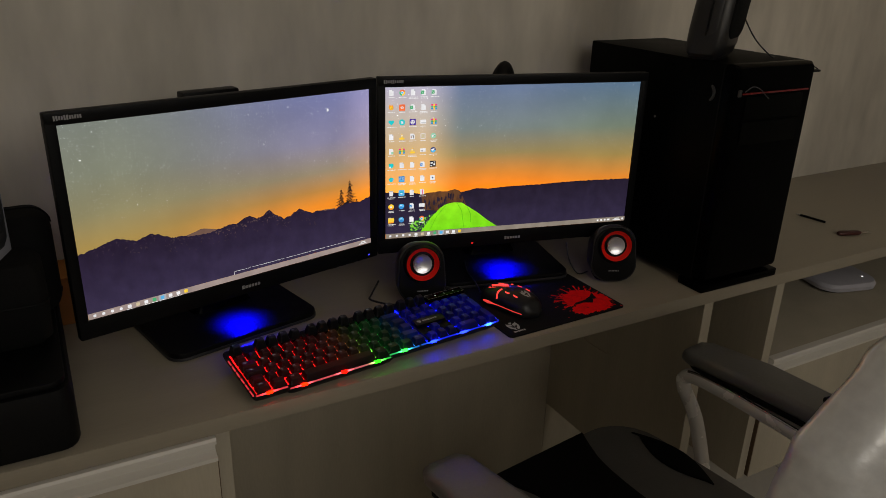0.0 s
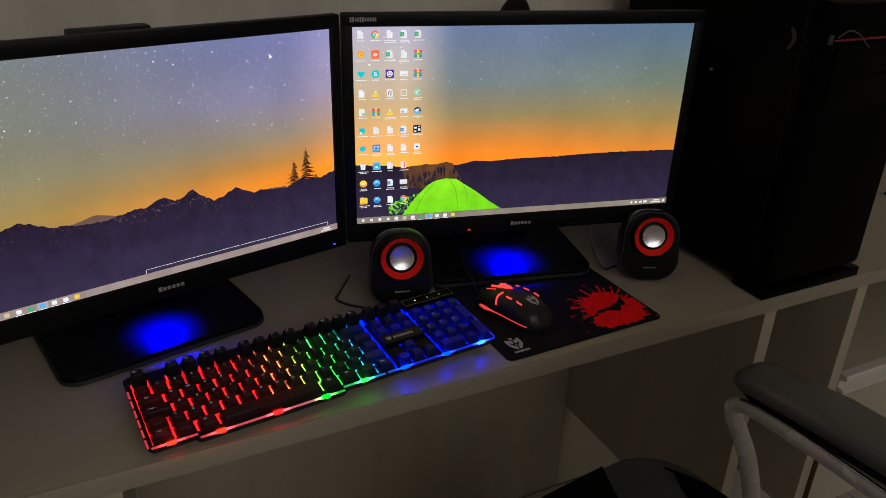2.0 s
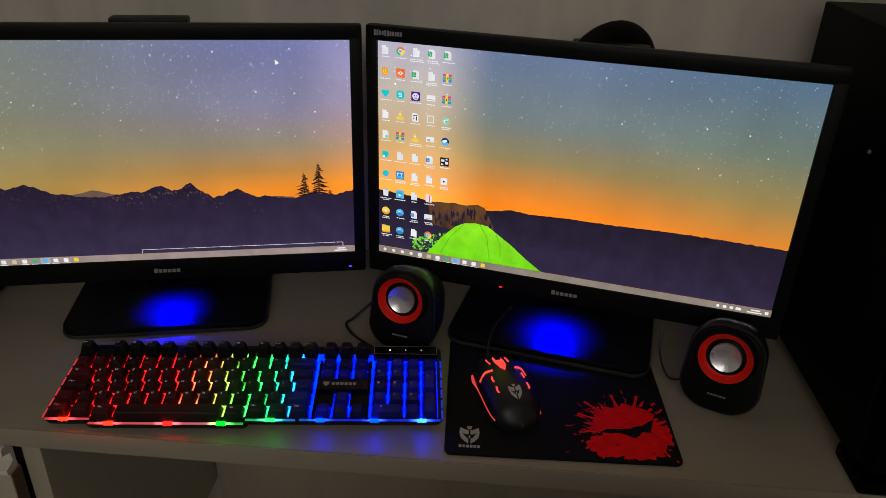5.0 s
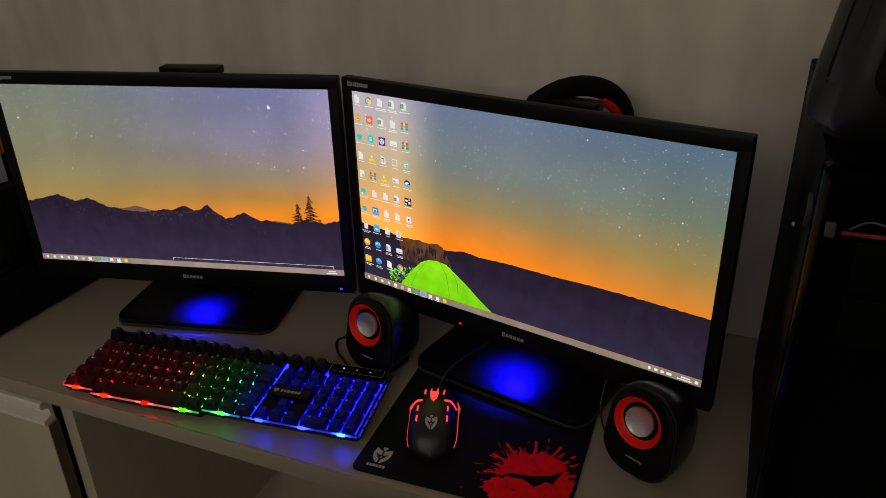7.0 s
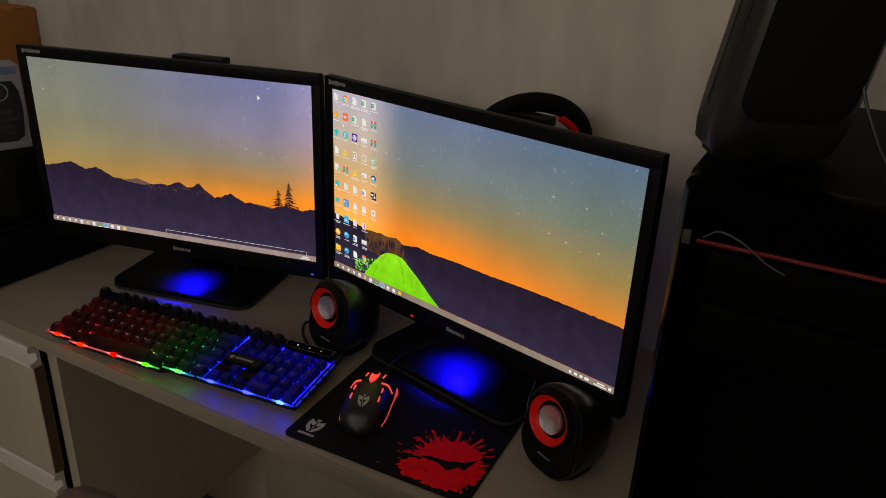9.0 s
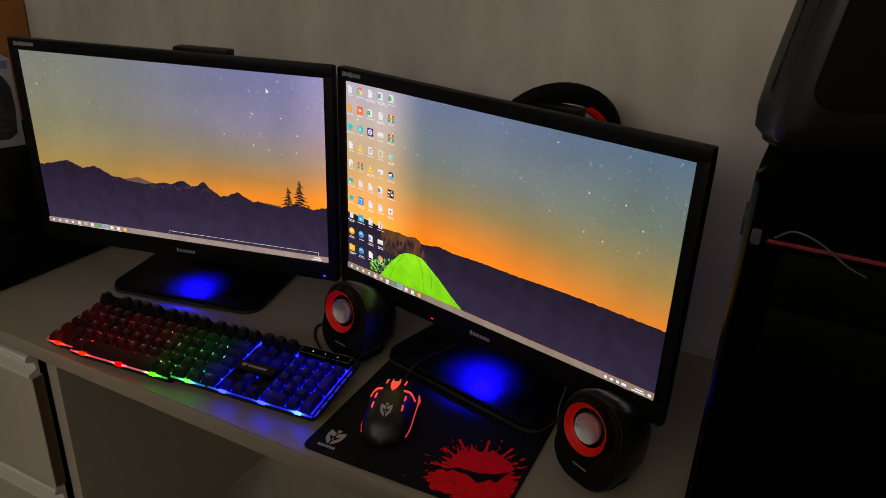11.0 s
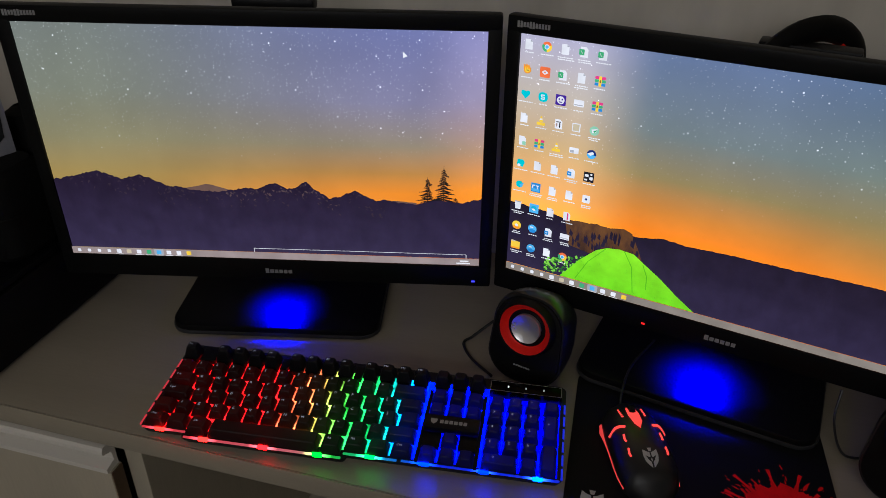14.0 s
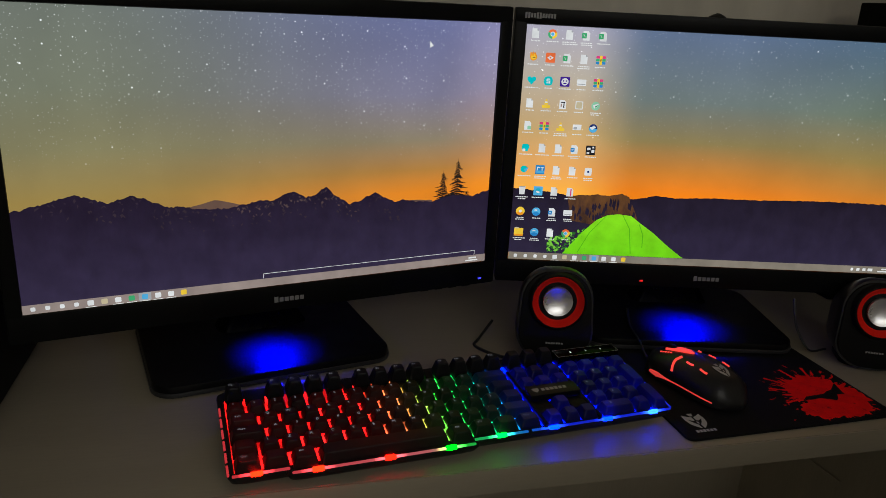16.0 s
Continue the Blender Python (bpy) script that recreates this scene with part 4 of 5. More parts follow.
part("side_inlay", loft(B(), [[(x + 0.13 * (0.115 + z), y - 0.07 * (0.115 + z), 0.115 + z) for y, z in rounded(w, h, 0.016, 6)] for x, w, h in ((-0.048, 0.036, 0.150), (-0.0560, 0.034, 0.147), (-0.0575, 0.028, 0.138))]), SHELL, spk, "satin dark grey side inlay")
part("stand", prism(B(), rounded(0.088, 0.054, 0.016), 0.0, 0.006, 0.001), BLACK, spk)
cb = single("speaker_cable", tube(B(), spline([(1.150, 1.04, TZ + 0.30), (1.143, 1.03, TZ + 0.22), (1.148, 0.995, TZ + 0.15), (1.138, 0.975, TZ + 0.085), (1.158, 0.955, TZ + 0.035), (1.184, 0.932, TZ + 0.003), (1.198, 0.934, TZ + 0.003)]), 0.0014, 6), CABLE, Matrix(), "thin black cable hanging from the loudspeaker onto the tower", "cable")
single("plug_in_dongle", merge(box(B(), (0.030, 0.012, 0.004), (0.015, 0, 0), 0.001), tube(B(), spline([(0.0, 0.004, 0.004), (0.02, 0.004, 0.007), (0.034, 0.0, 0.0)]), 0.001, 6), Matrix()), BLACK, pose(TX1 - 0.001, TY0 + 0.012, TZ - 0.020), "thin black plug sticking out of the tower's side", "plug")

single("usb_cable", tube(B(), spline([(1.060, TY0 - 0.008, DESK + 0.374), (1.072, TY0 - 0.013, DESK + 0.383), (1.090, TY0 - 0.014, DESK + 0.378), (1.108, TY0 - 0.013, DESK + 0.366), (1.122, TY0 - 0.0095, DESK + 0.359)]), 0.0008, 6), GREYCABLE, Matrix(), "short thin grey cable plugged into the tower's front", "cable")
# ---------- small loudspeakers ----------


def small_speaker(x, y, yaw):
    """An egg-shaped box whose face leans back; the top slopes down towards the rear."""
    S = thing("small_loudspeaker", pose(x, y, DESK, 0, 0, yaw), "small black loudspeaker with a red ring and silver cap", "loudspeaker", "pair of small loudspeakers")
    lean = 0.17
    bm = B()
    secs = []
    for v, w, top in ((0.046, 0.044, 0.060), (0.042, 0.056, 0.071), (0.028, 0.069, 0.083), (0.008, 0.078, 0.096), (-0.014, 0.083, 0.106), (-0.027, 0.084, 0.1095), (-0.0315, 0.082, 0.1085)):
        h = top - 0.003
        ring = []
        for px, pz in rounded(w, h, min(w, h) * 0.40, 8):
            z = 0.003 + h / 2 + pz
            ring.append((px * (1.07 - 1.5 * max(0.0, z - 0.03)), v + lean * z, z))
        secs.append(ring)
    loft(bm, secs)
    part("cabinet", bm, SHELL, S)
    bm = B()
    secs = []
    for v, w, h in ((-0.0300, 0.0790, 0.1010), (-0.0335, 0.0775, 0.0995), (-0.0342, 0.0740, 0.0960)):
        ring = []
        for px, pz in rounded(w, h, w * 0.40, 8):
            z = 0.0555 + pz
            ring.append((px * (1.07 - 1.5 * max(0.0, z - 0.03)), v + lean * z, z))
        secs.append(ring)
    loft(bm, secs)
    part("front_face", bm, MATTE, S, "matte black front face")
    zc = 0.0735
    front = pose(0, -0.0341 + lean * zc, zc, 90 - math.degrees(math.atan(lean)))
    part("ring", lathe(B(), [(0.0190, 0.0004), (0.0292, 0.0003), (0.0296, 0.0085), (0.0288, 0.0092), (0.0278, 0.0084), (0.0258, 0.0056), (0.0236, 0.0030), (0.0208, 0.0012), (0.0190, 0.0010)], front, 56), REDRING, S, "red rubber ring")
    part("rim", lathe(B(), [(0.0292, 0.0003), (0.0335, 0.0003), (0.0330, 0.0040), (0.0312, 0.0090), (0.0300, 0.0096), (0.0293, 0.0090), (0.0292, 0.0002)], front, 56), MATTE, S, "matte black rim")
    part("cone", lathe(B(), [(0.0218, 0.0006), (0.0218, 0.0018), (0.0206, 0.0020), (0.0180, 0.0014), (0.0160, 0.0012), (0.0158, 0.0006)], front, 48), BLACK, S)
    R = 0.0166
    dish = [(R * (1 - k / 12) + 0.00002, 0.0062 - 0.0034 * (1 - (1 - k / 12) ** 2)) for k in range(1, 13)]
    part("dome", lathe(B(), [(R, 0.0008), (R + 0.0002, 0.0058), (R, 0.0062)] + dish, front, 44), CONE, S, "silver hollow cap")
    bm = B()
    for k in range(7):
        box(bm, (0.0022, 0.0004, 0.0020), (0.0029 * (k - 3), 0, 0), 0)
    part("logo_mark", bm, GREYMARK, S, "tiny grey maker's mark", m=pose(0, -0.0342 + lean * 0.0245, 0.0245, -math.degrees(math.atan(lean))))
    part("base", prism(B(), rounded(0.058, 0.052, 0.014, 5, 0, 0.006), 0.0, 0.006, 0.001), BLACK, S)
    return S


small_speaker(0.5560, 1.0925, -15)
small_speaker(0.9320, 1.0145, -25)
single("speaker_cable", tube(B(), spline([(0.50, 1.145, DESK + 0.02), (0.478, 1.128, DESK + 0.004), (0.47, 1.115, DESK + 0.002), (0.485, 1.09, DESK + 0.002), (0.515, 1.065, DESK + 0.002)]), 0.0018, 6), CABLE, Matrix(), "thin black cable lying on the worktop", "cable")
single("speaker_cable", tube(B(), spline([(0.870, 1.075, DESK + 0.06), (0.868, 1.060, DESK + 0.03), (0.880, 1.045, DESK + 0.004), (0.905, 1.045, DESK + 0.003)]), 0.0013, 6), CABLE, Matrix(), "thin black cable behind the small loudspeaker", "cable")

# ---------- headset hanging behind the monitor ----------
hs = thing("headset", pose(0.784, 1.204, DESK - 0.0105, 0, 0, 42), "black headset with red lining hanging behind a monitor", "headset")
arc = [Vector((0.077 * math.cos(radians(a)), 0.0, 0.335 + 0.056 * math.sin(radians(a)))) for a in range(-25, 206, 10)]
part("headband", tube(B(), arc, lambda u: 0.0055 + 0.0030 * math.sin(math.pi * u), 12, 1.5, (0, 1, 0)), MATTE, hs)
part("lining", tube(B(), [Vector((p.x * 0.86, p.y, 0.335 + (p.z - 0.335) * 0.84)) for p in arc[:9]], 0.0055, 8, 1.5, (0, 1, 0)), REDRING, hs, "red inner lining")
for sx in (-1, 1):
    part("ear_cup", lathe(B(), [(0.030, 0.0), (0.040, 0.004), (0.042, 0.016), (0.036, 0.026), (0.020, 0.030)], pose(sx * 0.062, 0.0, 0.268, 0, 90 * sx, 0), 28), BLACK, hs)
part("hinge", box(B(), (0.024, 0.022, 0.016), (-0.070, -0.004, 0.362), 0.004), BLACK, hs)
part("hook_arm", box(B(), (0.03, 0.05, 0.20), (0.0, 0.02, 0.17), 0.003), MATTE, hs)

# ---------- keyboard ----------
KY, KX, KYY = 6.0, 0.3975, 0.9515
KW, KD = 0.424, 0.123
U = 0.01835


LAMPS = (0.055, 0.170, 0.315, 0.445, 0.565, 0.690, 0.825, 0.945)


def rainbow(name, strength, lamps=False):
    """Red to green to blue light along x of the keyboard, brighter near its lamps."""
    m = bpy.data.materials.new(name)
    m.use_nodes = True
    nt = m.node_tree
    L, N = nt.links.new, nt.nodes.new
    b = nt.nodes["Principled BSDF"]
    b.inputs["Base Color"].default_value, b.inputs["Roughness"].default_value = (0.03, 0.03, 0.03, 1), 0.4
    tc, sep, mr = N("ShaderNodeTexCoord"), N("ShaderNodeSeparateXYZ"), N("ShaderNodeMapRange")
    L(tc.outputs["Object"], sep.inputs[0])
    mr.inputs["From Min"].default_value, mr.inputs["From Max"].default_value = -KW / 2, KW / 2
    L(sep.outputs["X"], mr.inputs["Value"])

    def ramp(stops, ease="LINEAR"):
        cr = N("ShaderNodeValToRGB")
        cr.color_ramp.interpolation = ease
        cr.color_ramp.elements[0].position, cr.color_ramp.elements[0].color = stops[0][0], (*stops[0][1], 1)
        cr.color_ramp.elements[1].position, cr.color_ramp.elements[1].color = stops[-1][0], (*stops[-1][1], 1)
        for p, c in stops[1:-1]:
            cr.color_ramp.elements.new(p).color = (*c, 1)
        L(mr.outputs["Result"], cr.inputs["Fac"])
        return cr.outputs["Color"]

    col = ramp([(0.0, (1, 0.005, 0.006)), (0.30, (1, 0.008, 0.009)), (0.385, (0.75, 0.18, 0.05)), (0.43, (0.32, 0.55, 0.06)), (0.47, (0.04, 0.70, 0.04)), (0.545, (0.02, 0.65, 0.12)), (0.60, (0.015, 0.36, 0.6)), (0.66, (0.0005, 0.016, 5.0)), (1.0, (0.0005, 0.005, 5.0))])
    if lamps:
        col = ramp([(0.0, (1, 0.05, 0.07)), (0.15, (1, 0.08, 0.11)), (0.40, (0.9, 0.20, 0.24)), (0.44, (0.35, 0.7, 0.25)), (0.48, (0.03, 0.75, 0.06)), (0.55, (0.02, 0.65, 0.3)), (0.62, (0.01, 0.22, 0.9)), (0.68, (0.003, 0.02, 1.0)), (1.0, (0.003, 0.02, 1.0))])
        stops = [(0.0, (0.07,) * 3)]
        for f in LAMPS:
            stops += [(f - 0.034, (0.07,) * 3), (f, (0.95,) * 3), (f + 0.034, (0.07,) * 3)]
        gain = ramp(stops)
        hot = ramp([(0.0, (1, 0.010, 0.002)), (0.25, (1, 0.009, 0.002)), (0.36, (1, 0.004, 0.004)), (0.46, (0.06, 1.0, 0.03)), (0.56, (0.10, 1.0, 0.12)), (0.66, (0.01, 0.05, 1.0)), (0.80, (0.02, 0.06, 1.0)), (0.94, (0.05, 0.20, 1.0)), (1.0, (0.02, 0.06, 1.0))])
        mx = N("ShaderNodeMix")
        mx.data_type = "RGBA"
        L(gain, mx.inputs[0]); L(col, mx.inputs[6]); L(hot, mx.inputs[7])
        col, level = mx.outputs[2], gain
    else:
        wv = N("ShaderNodeTexVoronoi")
        wv.inputs["Scale"].default_value = 54.0
        L(tc.outputs["Object"], wv.inputs["Vector"])
        g = N("ShaderNodeMapRange")
        g.inputs["From Min"].default_value, g.inputs["From Max"].default_value = 0.10, 0.75
        g.inputs["To Min"].default_value, g.inputs["To Max"].default_value = 1.6, 0.14
        L(wv.outputs["Distance"], g.inputs["Value"])
        level = g.outputs["Result"]
    st = N("ShaderNodeMath")
    st.operation, st.inputs[1].default_value = "MULTIPLY", strength
    L(level, st.inputs[0])
    L(col, b.inputs["Emission Color"])
    L(st.outputs[0], b.inputs["Emission Strength"])
    return m


GLOWPLATE = rainbow("backlight_under_keys", 5.0)
STRIP = rainbow("glowing_front_strip", 8.0, True)
LEGEND = glow("dim_key_legend", (0.30, 0.30, 0.34), 0.85)
KB_TILT = 4.2
kb = thing("keyboard", pose(KX, KYY, DESK + 0.0120, KB_TILT, 0, KY), "black keyboard with red, green and blue backlight", "keyboard")
bm = B()
def tray_block(w, d, r, n, x, y, z0, z1):
    """A low block whose underside is drawn in, so that the front edge looks thin."""
    loft(bm, [[(px, py, z) for px, py in rounded(w - 2 * i, d - i, r, n, x, y + i / 2)] for z, i in ((z0, 0.0100), (z0 + 0.007, 0.0025), (z1 - 0.003, 0.0), (z1 - 0.0006, 0.0003), (z1, 0.0016))])


tray_block(KW, KD - 0.0005, 0.006, 4, 0, 0.00325, -0.0045, 0.0125)
# front lip under the space bar
tray_block(0.170, 0.018, 0.004, 3, -0.080, -KD / 2 + 0.0060, -0.0040, 0.0115)
part("tray", bm, TRAYBLACK, kb)
part("backlight_plate", box(B(), (KW - 0.012, KD - 0.020, 0.0012), (0, -0.003, 0.0128), 0.0), GLOWPLATE, kb, "glowing plate under the keys", smooth=False)
# glowing strip along the front and the two sides
bm = B()
for x0, x1, y in ((-KW / 2 + 0.004, -0.162, 0.0), (-0.161, 0.0, -0.0062), (0.001, 0.054, -0.0005), (0.058, KW / 2 - 0.003, 0.0)):
    box(bm, (x1 - x0, 0.0022, 0.0018), ((x0 + x1) / 2, -KD / 2 + y + 0.0034, 0.0124), 0.0006)
for s in (-1, 1):
    for k in range(6):
        box(bm, (0.0020, 0.0130, 0.0022), (s * (KW / 2 - 0.0012), -KD / 2 + 0.012 + 0.0165 * k, 0.0120), 0.0006)
part("light_strip", bm, STRIP, kb, "glowing edge strip")
# bright lamps inside the front strip
for k, f in enumerate(LAMPS):
    tint = ((1, 0.003, 0.0005), (1, 0.0025, 0.0005), (1, 0.001, 0.0005), (0.0012, 0.24, 0.001), (0.003, 0.24, 0.008), (0.0015, 0.007, 1.6), (0.0015, 0.006, 1.6), (0.006, 0.03, 1.8))[k]
    x = -KW / 2 + KW * f
    y = -0.0062 if -0.161 < x < 0.0 else 0.0
    part("strip_lamp", box(B(), (0.0105, 0.0040, 0.0042), (x, -KD / 2 + y + 0.0031, 0.0126), 0.0018), glow("strip_lamp_light", tint, 30.0), kb, "bright lamp in the edge strip")
_caps = {}


def cap_mesh(w, d, h):
    key = (round(w, 4), round(d, 4), h)
    if key not in _caps:
        bm = B()
        secs = []
        for z, i, r in ((0.0, 0.0, 0.0012), (h * 0.25, 0.0004, 0.0014), (h * 0.9, 0.0025, 0.0018), (h, 0.0032, 0.0022)):
            secs.append([(x, y + 0.0005 * z / h, z) for x, y in rounded(w - 2 * i, d - 2 * i, r, 2)])
        loft(bm, secs)
        me = bpy.data.meshes.new("key")
        bm.to_mesh(me)
        bm.free()
        me.materials.append(KEYCAP)
        _caps[key] = me
    return _caps[key]


_glyphs = {}


def glyph(text):
    if text not in _glyphs:
        c = bpy.data.curves.new("legend", "FONT")
        c.body, c.size, c.resolution_u, c.align_x, c.align_y = text, 0.0044 if len(text) == 1 else 0.0034, 1, "CENTER", "CENTER"
        o = bpy.data.objects.new("legend", c)
        me = bpy.data.meshes.new_from_object(o)
        bpy.data.objects.remove(o)
        me.name = "legend"
        me.materials.clear()
        me.materials.append(LEGEND)
        _glyphs[text] = me
    return _glyphs[text]


def key(x, row_y, w=1.0, d=1.0, text="", h=0.0090, z=0.0142):
    """A key cap with its left edge x units from the left and its row's middle at row_y."""
    kw, kd = w * U - 0.0020, d * U - 0.0019
    ob = new("key", cap_mesh(kw, kd, h))
    ob.parent = kb
    cx = -KW / 2 + 0.0055 + (x + w / 2) * U
    ob.matrix_basis = pose(cx, row_y, z)
    if text:
        t = new("legend", glyph(text))
        t.parent = ob
        t.matrix_basis = pose(-kw * 0.12 if w <= 1.3 else -kw * 0.18, kd * 0.10, h + 0.0002)
    return ob


ROW = [-KD / 2 + 0.0115 + 0.0188 * k for k in range(5)]
FROW = ROW[4] + 0.0190
for x, w, t in ((0, 1.25, "Ctrl"), (1.25, 1.25, ""), (2.5, 1.25, "Alt"), (3.75, 6.25, ""), (10.0, 1.25, "Alt"), (11.25, 1.25, "FN"), (12.5, 1.25, ""), (13.75, 1.25, "Ctrl")):
    key(x, ROW[0] - (0.003 if 2.4 < x < 10.1 else 0), w, 1.15 if 2.4 < x < 10.1 else 1.0, t)
key(0, ROW[1], 1.25)
for k, t in enumerate("\\ZXCVBNM<>;/"):
    key(1.25 + k, ROW[1], 1, 1, t)
key(13.25, ROW[1], 1.75)
key(0, ROW[2], 1.75, 1, "Caps")
for k, t in enumerate("ASDFGHJKLÇ~]"):
    key(1.75 + k, ROW[2], 1, 1, t)
key(0, ROW[3], 1.5, 1, "Tab")
for k, t in enumerate("QWERTYUIOP´["):
    key(1.5 + k, ROW[3], 1, 1, t)
key(13.5, ROW[3], 1.5)
key(13.75, ROW[2] + 0.0006, 1.25, 1.06)
for k, t in enumerate("'1234567890-="):
    key(k, ROW[4], 1, 1, t)
key(13, ROW[4], 2)
for x, t in [(0, "Esc")] + [(2 + k + 0.5 * (k // 4), "F%d" % (k + 1)) for k in range(12)]:
    key(x, FROW, 1, 0.94, t, 0.0130, 0.0190)
for k in range(3):
    key(15.25 + k, FROW, 1, 0.94, "", 0.0130, 0.0190)
    key(15.25 + k, ROW[4], 1)
    key(15.25 + k, ROW[3], 1)
    key(15.25 + k, ROW[0], 1)
key(16.25, ROW[1], 1)
for r, row in enumerate(("789", "456", "123")):
    for k, t in enumerate(row):
        key(18.5 + k, ROW[3 - r], 1, 1, t)
for k, t in enumerate("/*-"):
    key(19.5 + k, ROW[4], 1, 1, t)
key(18.5, ROW[4], 1)
key(18.5, ROW[0], 2, 1, "0")
key(20.5, ROW[0], 1)
key(21.5, ROW[2] + 0.0094, 1, 2, "+")
key(21.5, ROW[0] + 0.0094, 1, 2)
bx = -KW / 2 + 0.0055
for x0, x1 in ((15.12, 15.30), (18.20, 18.40)):
    part("deck", box(B(), ((x1 - x0) * U, 0.092, 0.0050), (bx + (x0 + x1) / 2 * U, ROW[2], 0.0150), 0.0006), MATTE, kb)
for x0, x1 in ((15.30, 16.25), (17.25, 18.20)):
    part("deck", box(B(), ((x1 - x0) * U, 0.0188, 0.0040), (bx + (x0 + x1) / 2 * U, ROW[1], 0.0152), 0.0006), MATTE, kb)
for x0, x1 in ((1.03, 1.97), (6.03, 6.47), (10.53, 10.97)):
    part("deck", box(B(), ((x1 - x0) * U, 0.0168, 0.0060), (bx + (x0 + x1) / 2 * U, FROW, 0.0165), 0.0006), MATTE, kb)
# blocks added under the rear keys so that backlight shows only in the gaps
for x in [0] + [2 + k + 0.5 * (k // 4) for k in range(12)] + [15.25 + k for k in range(3)]:
    part("backlight_block", box(B(), (0.74 * U, 0.0172, 0.0068), (bx + (x + 0.5) * U, FROW - 0.0010, 0.0164), 0.0006), MATTE, kb, "black block added under a rear key to hide the backlight")
part("maker_plate", box(B(), (3.0 * U, 0.0180, 0.0075), (bx + 16.75 * U, ROW[2], 0.0190), 0.0012), BLACK, kb)
bm = B()
flat(bm, [(-0.0035, 0.003), (0.0035, 0.003), (0.0030, -0.001), (0, -0.0040), (-0.0030, -0.001)], 0, pose(bx + 15.75 * U, ROW[2], 0.0229))
for k in range(6):
    flat(bm, rounded(0.0036, 0.0044, 0.0006, 2), 0, pose(bx + 16.18 * U + 0.0047 * k, ROW[2], 0.0229))
part("logo_mark", bm, GREYMARK, kb, "pale grey maker's mark", smooth=False)
pn = part("indicator_panel", box(B(), (4.05 * U, 0.0150, 0.0110), (bx + 20.5 * U, FROW, 0.0190), 0.0012), GLOSS, kb, "glossy indicator panel with three lights")
bm = B()
fw, fh = 2.0 * U, 0.0070
for x0, y0, x1, y1 in ((-fw, -fh, fw, -fh + 0.0004), (-fw, fh - 0.0004, fw, fh), (-fw, -fh, -fw + 0.0004, fh), (fw - 0.0004, -fh, fw, fh)):
    flat(bm, [(x0, y0), (x1, y0), (x1, y1), (x0, y1)], 0, pose(bx + 20.5 * U, FROW, 0.0247))
part("panel_outline", bm, GREYMARK, pn, smooth=False)
for k, s in enumerate((3.0, 0.9, 0.9)):
    part("indicator_light", flat(B(), rounded(0.0016, 0.0030, 0.0006, 2), 0, pose(bx + (19.5 + k) * U, FROW, 0.0248)), glow("indicator_light", (0.75, 0.85, 0.75), s * 0.4), pn, smooth=False)
for sx in (-1, 1):
    part("rear_foot", box(B(), (0.030, 0.010, 0.008), (sx * 0.16, KD / 2 - 0.02, -0.0100), 0.001), BLACK, kb)
    part("front_foot", box(B(), (0.030, 0.008, 0.006), (sx * 0.16, -KD / 2 + 0.030, -0.0058), 0.001), BLACK, kb)

# ---------- mouse pad and mouse ----------
PADM = pose(0.7395, 0.9945, DESK, 0, 0, 2.0)
pad = thing("mouse_pad", PADM, "black cloth mouse pad with a red splash print", "mouse pad")
PW, PD = 0.251, 0.211
part("cloth", prism(B(), rounded(PW, PD, 0.008), 0.0, 0.003, 0.0008), PADCLOTH, pad)


def helmet(bm, s, m):
    """A crested warrior mask drawn as plain shapes."""
    for side in (-1, 1):
        flat(bm, [(side * x * s, y * s) for x, y in ((0.08, 0.60), (0.35, 0.68), (0.80, 0.95), (0.88, 0.30), (0.76, -0.35), (0.42, -0.80), (0.10, -1.08), (0.10, -0.50), (0.34, -0.25), (0.62, 0.26), (0.20, 0.04), (0.08, 0.12))], 0, m)
    flat(bm, [(x * s, y * s) for x, y in ((-0.13, 0.72), (0.13, 0.72), (0.24, 1.12), (-0.24, 1.12))], 0, m)
    flat(bm, [(x * s, y * s) for x, y in ((0, -0.02), (0.09, -0.22), (0, -0.46), (-0.09, -0.22))], 0, m)
    return bm


lm = pose(-PW / 2 + 0.0265, -PD / 2 + 0.0290, 0.0034)
bm = helmet(B(), 0.0125, lm)
for k in range(6):
    flat(bm, rounded(0.0030, 0.0042, 0.0005, 2, -0.0098 + 0.0039 * k, -0.0175), 0, lm)
part("print_logo", bm, PADGREY, pad, "grey crested helmet mark", smooth=False)
rnd = random.Random(11)
bm = B()
cx, cy = PW / 2 - 0.052, -PD / 2 + 0.052


def blob(x, y, r, stretch=1.0, ang=0.0, n=14, jag=0.25):
    out = []
    for k in range(n):
        a = 2 * math.pi * k / n
        rr = r * (1 + jag * rnd.uniform(-1, 1))
        px, py = rr * math.cos(a) * stretch, rr * math.sin(a)
        out.append((x + px * math.cos(ang) - py * math.sin(ang), y + px * math.sin(ang) + py * math.cos(ang)))
    return [(min(max(px, -PW / 2 + 0.002), PW / 2 - 0.003), min(max(py, -PD / 2 + 0.003), PD / 2)) for px, py in out]


